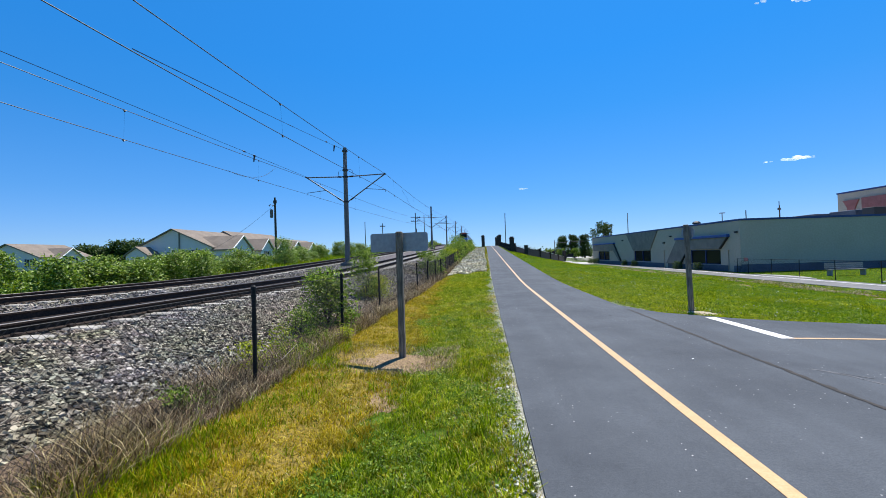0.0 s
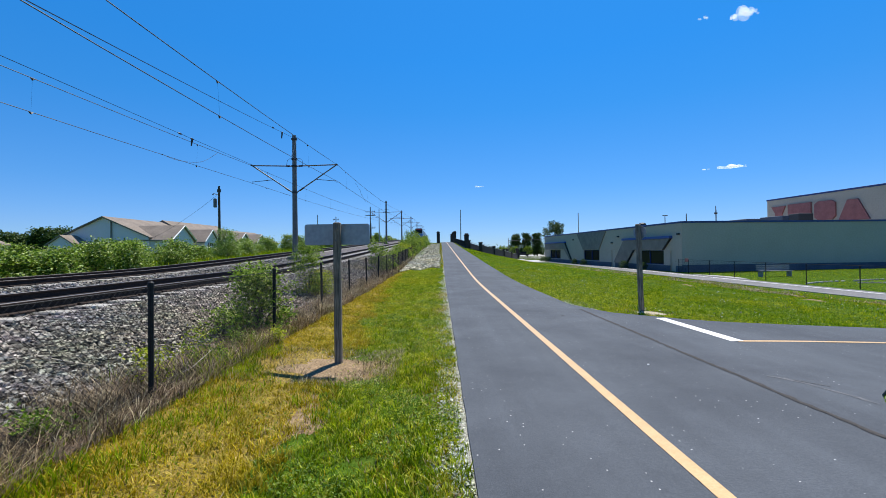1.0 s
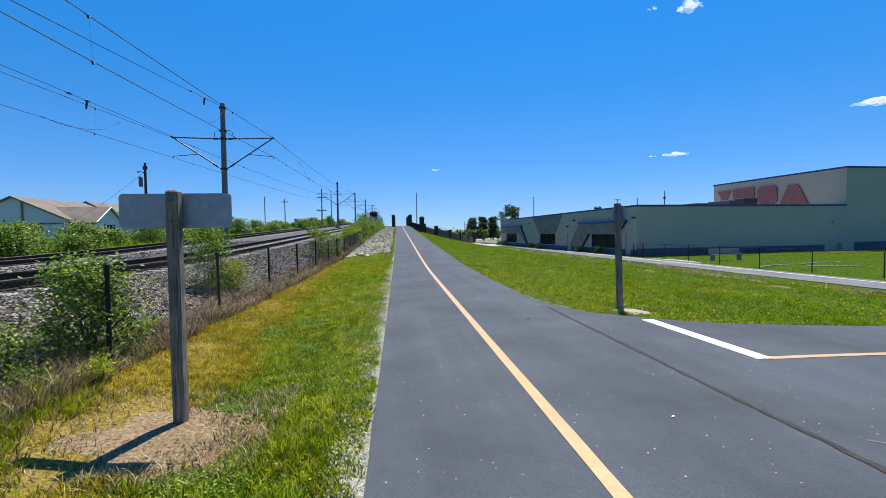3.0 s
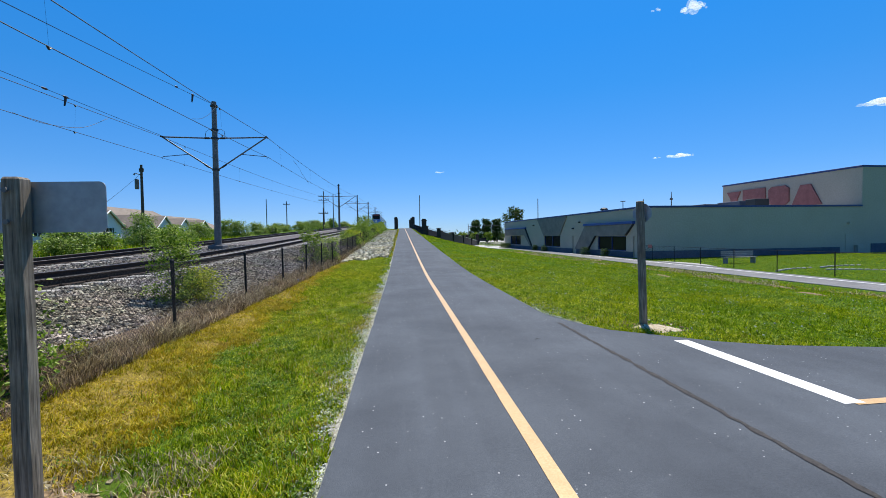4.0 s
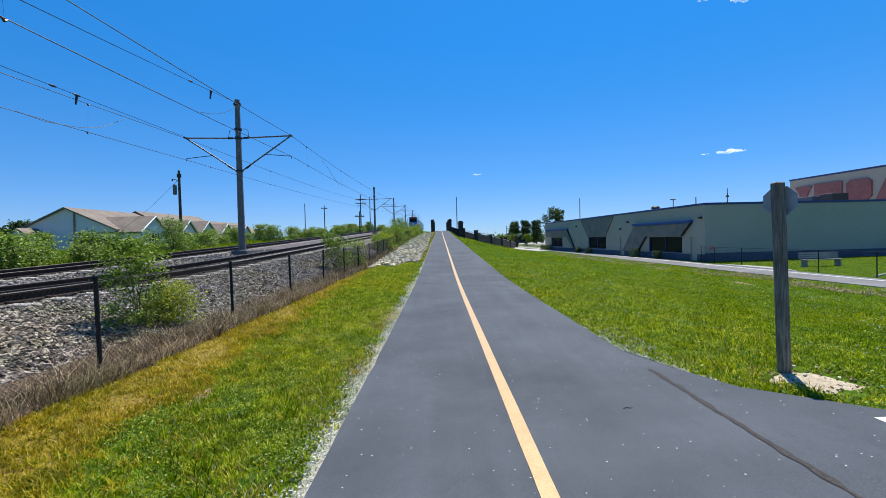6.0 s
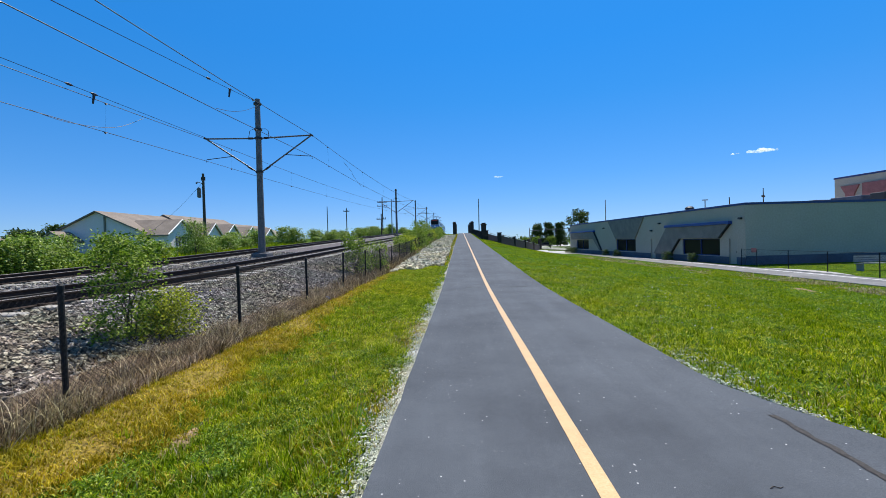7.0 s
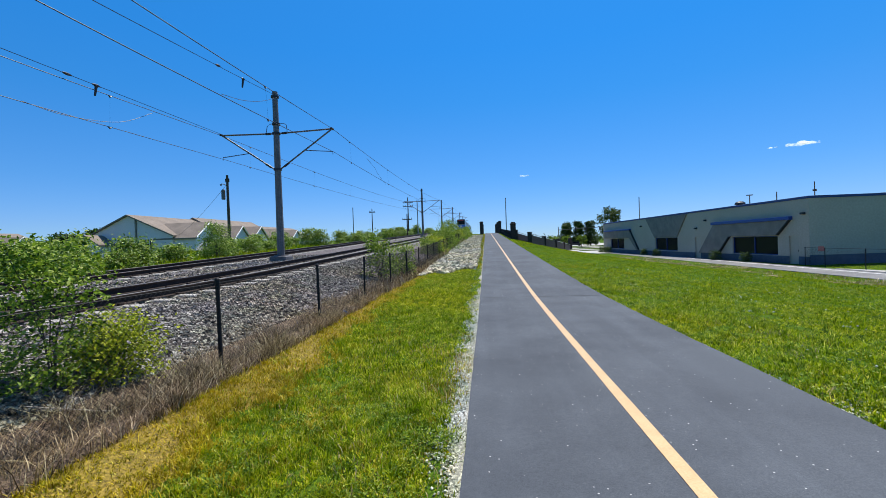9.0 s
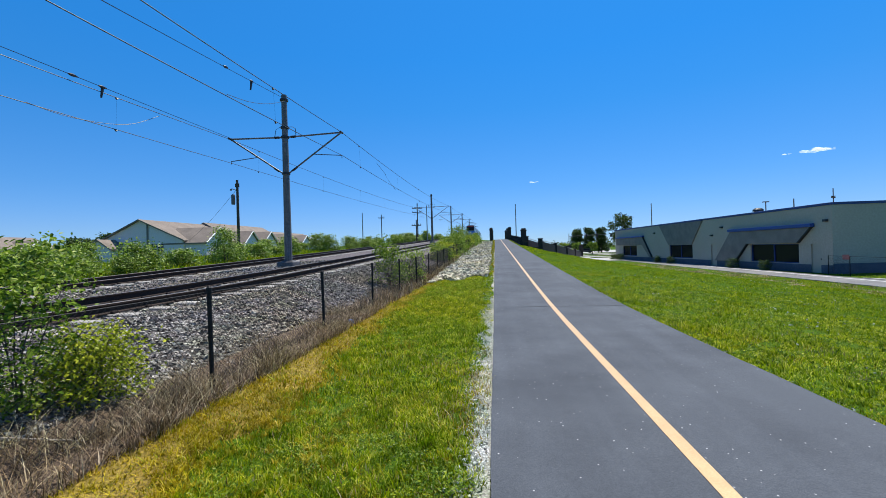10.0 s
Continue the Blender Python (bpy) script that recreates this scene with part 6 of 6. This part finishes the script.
sig = thing("traffic_signal", (23.0, 150.0, -1.0), "dark traffic signal mast with hanging lights far off", "traffic signal")
part("mast", tube(bmesh.new(), [(0, 0, 0), (0, 0, 6.4)], [0.14, 0.1], 8), M_STEEL, sig)
part("arm", tube(bmesh.new(), [(0, 0, 5.5), (13.5, 0, 5.9)], [0.11, 0.06], 6), M_STEEL, sig)
for u in (5.2, 8.4, 12.6):
    block("signal_head", M_DARK, sig, u - 0.2, u + 0.2, -0.35, -0.1, 4.9, 6.1, bevel=0.03)

# ---- bridge head: piers, railings and the ramp down ----
def pier(x, y, base, top, w=0.75):
    ob = thing("pier", (x, y, base), "dark brown brick pier with a stepped cap", "pier", "piers at the bridge head")
    h = top - base
    block("shaft", M_BRICKD, ob, -w / 2, w / 2, -w / 2, w / 2, -1.0, h - 0.35)
    bm = bmesh.new()
    box(bm, -w / 2 - 0.07, w / 2 + 0.07, -w / 2 - 0.07, w / 2 + 0.07, h - 0.35, h - 0.2, 0.02)
    box(bm, -w / 2 + 0.06, w / 2 - 0.06, -w / 2 + 0.06, w / 2 - 0.06, h - 0.2, h, 0.03)
    part("cap", bm, M_BRICKD, ob)


M_BRICKD = surface("dark brick", (0.03, 0.024, 0.02), (0.075, 0.058, 0.048), 12, 1.5, 0.9, 0.4)
pier(-0.75, 110.0, 3.3, 6.2)
pier(-0.72, 128.0, 3.7, 6.4)
pier(3.45, 112.0, 3.4, 6.3)
pier(3.4, 124.0, 3.7, 6.6)
pier(3.35, 140.0, 3.7, 6.7)
pier(3.95, 70.0, 1.7, 4.1, 0.7)
pier(17.7, 118.0, -1.0, 1.7)
pier(19.4, 112.0, -1.0, 1.8)


def picket_rail(a, b, h=1.15, solid=True):
    a, b = Vector(a), Vector(b)
    ob = thing("railing", tuple(a), "black metal picket railing", "railing", "railings at the bridge head")
    d = b - a
    bm = bmesh.new()
    for z in (0.1, h):
        tube(bm, [(0, 0, z), (d.x, d.y, d.z + z)], 0.035, 6)
    part("rail", bm, M_BLACK, ob)
    n = max(2, int(d.length / 0.3))
    bm = bmesh.new()
    for k in range(n + 1):
        q = d * k / n
        r = 0.04 if k % 8 == 0 else 0.013
        box(bm, q.x - r, q.x + r, q.y - r, q.y + r, q.z - (0.3 if k % 8 == 0 else -0.1), q.z + h)
    part("picket", bm, M_BLACK, ob)


for y0, y1 in ((67.5, 80.0), (80.0, 95.0), (95.0, 112.0)):
    picket_rail((3.5, y0, float(trail_z(y0)) - 0.1), (3.5, y1, float(trail_z(y1)) - 0.1))
picket_rail((3.6, 67.5, 1.2), (4.5, 67.8, 1.0))


def parapet(a, b, h, posts):
    """A solid wall beside the ramp, with a pale handrail and posts that step down."""
    a, b = Vector(a), Vector(b)
    ob = thing("parapet", tuple(a), "dark brown ramp wall with posts and a metal handrail", "wall", "walls of the ramp")
    d = b - a
    n = Vector((d.y, -d.x, 0)).normalized() * 0.12
    bm = bmesh.new()
    ring = [[bm.verts.new(p + o + Vector((0, 0, z))) for o, z in ((n, -0.4), (-n, -0.4), (-n, h - 0.2), (n, h - 0.2))] for p in (Vector(), d)]
    for k in range(4):
        bm.faces.new((ring[0][k], ring[0][(k + 1) % 4], ring[1][(k + 1) % 4], ring[1][k]))
    bm.faces.new(ring[0][::-1])
    bm.faces.new(ring[1])
    part("wall", bm, M_BRICKD, ob)
    part("handrail", tube(bmesh.new(), [(0, 0, h), tuple(d + Vector((0, 0, h)))], 0.04, 6), M_GALV, ob, "galvanised handrail")
    for k in range(posts + 1):
        q = d * k / posts
        bm = box(bmesh.new(), q.x - 0.28, q.x + 0.28, q.y - 0.28, q.y + 0.28, q.z - 0.4, q.z + h + 0.12, 0.03)
        box(bm, q.x - 0.34, q.x + 0.34, q.y - 0.34, q.y + 0.34, q.z + h + 0.12, q.z + h + 0.22, 0.02)
        part("post", bm, M_BRICKD, ob)


parapet((4.3, 70.3, 1.75), (17.7, 118.0, -0.8), 1.05, 4)
parapet((6.2, 70.3, 1.45), (19.4, 112.0, -0.8), 1.0, 4)
bm = bmesh.new()
f = [bm.verts.new(v) for v in ((4.2, 70, 1.65), (6.3, 70, 1.4), (19.5, 112, -0.85), (17.6, 118, -0.85))]
g = [bm.verts.new((v.co.x, v.co.y, -1.2)) for v in f]
bm.faces.new(f)
bm.faces.new(g[::-1])
for i in range(4):
    bm.faces.new((f[i], f[(i + 1) % 4], g[(i + 1) % 4], g[i]))
tagged(link("ramp", bm, M_BRICKD), "dark walled ramp descending to the parking lot", "ramp", kind="structure")

# ---- light rail train ----
def train_car(place, front):
    ob = thing("light_rail_car", place, "blue and silver light rail car on the track", "train", "cars of one train")
    L, W, H = 26.0, 1.32, 3.55
    bm = bmesh.new()
    prof = [(-W, 0.95), (W, 0.95), (W, 3.0), (W * 0.86, 3.4), (W * 0.55, H), (-W * 0.55, H), (-W * 0.86, 3.4), (-W, 3.0)]
    rows = []
    for y, s in ((0.0, 0.9), (0.5, 1.0), (L - 0.5, 1.0), (L, 0.9)):
        rows.append([bm.verts.new((x * s, y, z)) for x, z in prof])
    for a, b in zip(rows, rows[1:]):
        for i in range(8):
            bm.faces.new((a[i], a[(i + 1) % 8], b[(i + 1) % 8], b[i]))
    bm.faces.new(rows[0])
    bm.faces.new(rows[-1][::-1])
    part("body", bm, M_SILVER, ob)
    block("skirt", M_BLUE, ob, -W - 0.02, W + 0.02, -0.06, L - 0.02, 0.55, 1.8, bevel=0.05, label="bright blue lower panels")
    block("nose", M_DARK, ob, -W * 0.9, W * 0.9, -0.05, 0.3, 1.85, 3.45, bevel=0.1, label="black cab front")
    block("windshield", M_GLASS, ob, -W * 0.8, W * 0.8, -0.07, -0.03, 1.95, 2.9)
    block("destination_sign", M_LAMPRED, ob, -0.75, 0.75, -0.075, -0.04, 3.08, 3.3)
    block("logo_panel", M_WHITETRIM, ob, -0.25, 0.25, -0.08, -0.05, 1.1, 1.55, label="plain white emblem panel")
    for s in (-0.95, 0.95):
        block("tail_light", M_LAMPRED, ob, s - 0.12, s + 0.12, -0.09, -0.05, 0.95, 1.12)
    for s in (-1, 1):
        for k in range(9):
            y = 1.2 + 2.75 * k
            block("door" if k % 3 == 1 else "side_window", M_GLASS, ob, s * W - 0.02, s * W + 0.02, y, y + (1.3 if k % 3 == 1 else 2.2), 1.1 if k % 3 == 1 else 1.75, 2.85)
    for y in (3.0, 13.0, 22.5):
        bm = bmesh.new()
        box(bm, -1.0, 1.0, y - 1.1, y + 1.1, 0.25, 0.75, 0.05)
        for u in (-0.72, 0.72):
            for v in (-0.9, 0.9):
                tube(bm, [(u - 0.07, y + v, 0.34), (u + 0.07, y + v, 0.34)], 0.34, 14)
        part("bogie", bm, M_DARK, ob)
    bm = bmesh.new()
    box(bm, -0.7, 0.7, 4, 7, H, H + 0.25, 0.05)
    box(bm, -0.7, 0.7, 15, 19, H, H + 0.25, 0.05)
    part("roof_equipment", bm, M_STEEL, ob)
    bm = bmesh.new()
    tube(bm, [(0, 9, H), (0, 10.3, H + 0.75), (0, 9.2, H + 1.4)], 0.05, 6)
    tube(bm, [(-0.8, 9.2, H + 1.38), (0.8, 9.2, H + 1.4)], 0.05, 6)
    part("pantograph", bm, M_DARK, ob)
    if front:
        bm = bmesh.new()
        tube(bm, [(-W, 0.3, 2.9), (-W - 0.35, 0.1, 2.9)], 0.03, 6)
        box(bm, -W - 0.45, -W - 0.27, 0.02, 0.12, 2.45, 2.85, 0.02)
        part("mirror", bm, M_DARK, ob)
    return ob


TY = 142.0
train_car((-7.22, TY, float(rail_z(TY + 13)) - 0.02), True)
train_car((-7.22, TY + 27.0, float(rail_z(TY + 40))), False)

# ---- clouds ----
def cloud(x, y, z, w, h, n, seed):
    r = random.Random(seed)
    bm = bmesh.new()
    for k in range(n):
        u = max(-1, min(1, r.gauss(0.1, 0.45)))
        s = (1 - 0.75 * abs(u)) * r.uniform(0.55, 1.15)
        m = Matrix.Translation((u * w / 2, r.uniform(-0.2, 0.2) * w, h * 0.2 * s * r.uniform(-0.3, 1.3))) @ Matrix.Diagonal((w * 0.13 * s + 2, w * 0.1 * s + 2, h * 0.17 * s + 1, 1))
        bmesh.ops.create_icosphere(bm, subdivisions=3, radius=1.0, matrix=m)
    for v in bm.verts:
        q = v.co * (2.2 / h)
        v.co += Vector((noise.noise(q), noise.noise(q + Vector((9, 0, 0))), noise.noise(q + Vector((0, 9, 0))))) * h * 0.09
    ob = tagged(link("cloud", bm, M_CLOUD, None, "", True), "small white fair-weather cloud", "cloud", "clouds", "structure")
    ob.matrix_world = pose(x, y, z, 0, 0, -math.degrees(math.atan2(x, y)))


cloud(1190, 1800, 330, 118, 30, 22, 1)
cloud(1095, 1800, 322, 30, 10, 7, 2)
cloud(1260, 1800, 960, 110, 90, 24, 3)
cloud(1095, 1800, 945, 45, 26, 6, 6)
cloud(2160, 1800, 572, 220, 62, 24, 4)
cloud(159, 1800, 262, 45, 8, 7, 5)
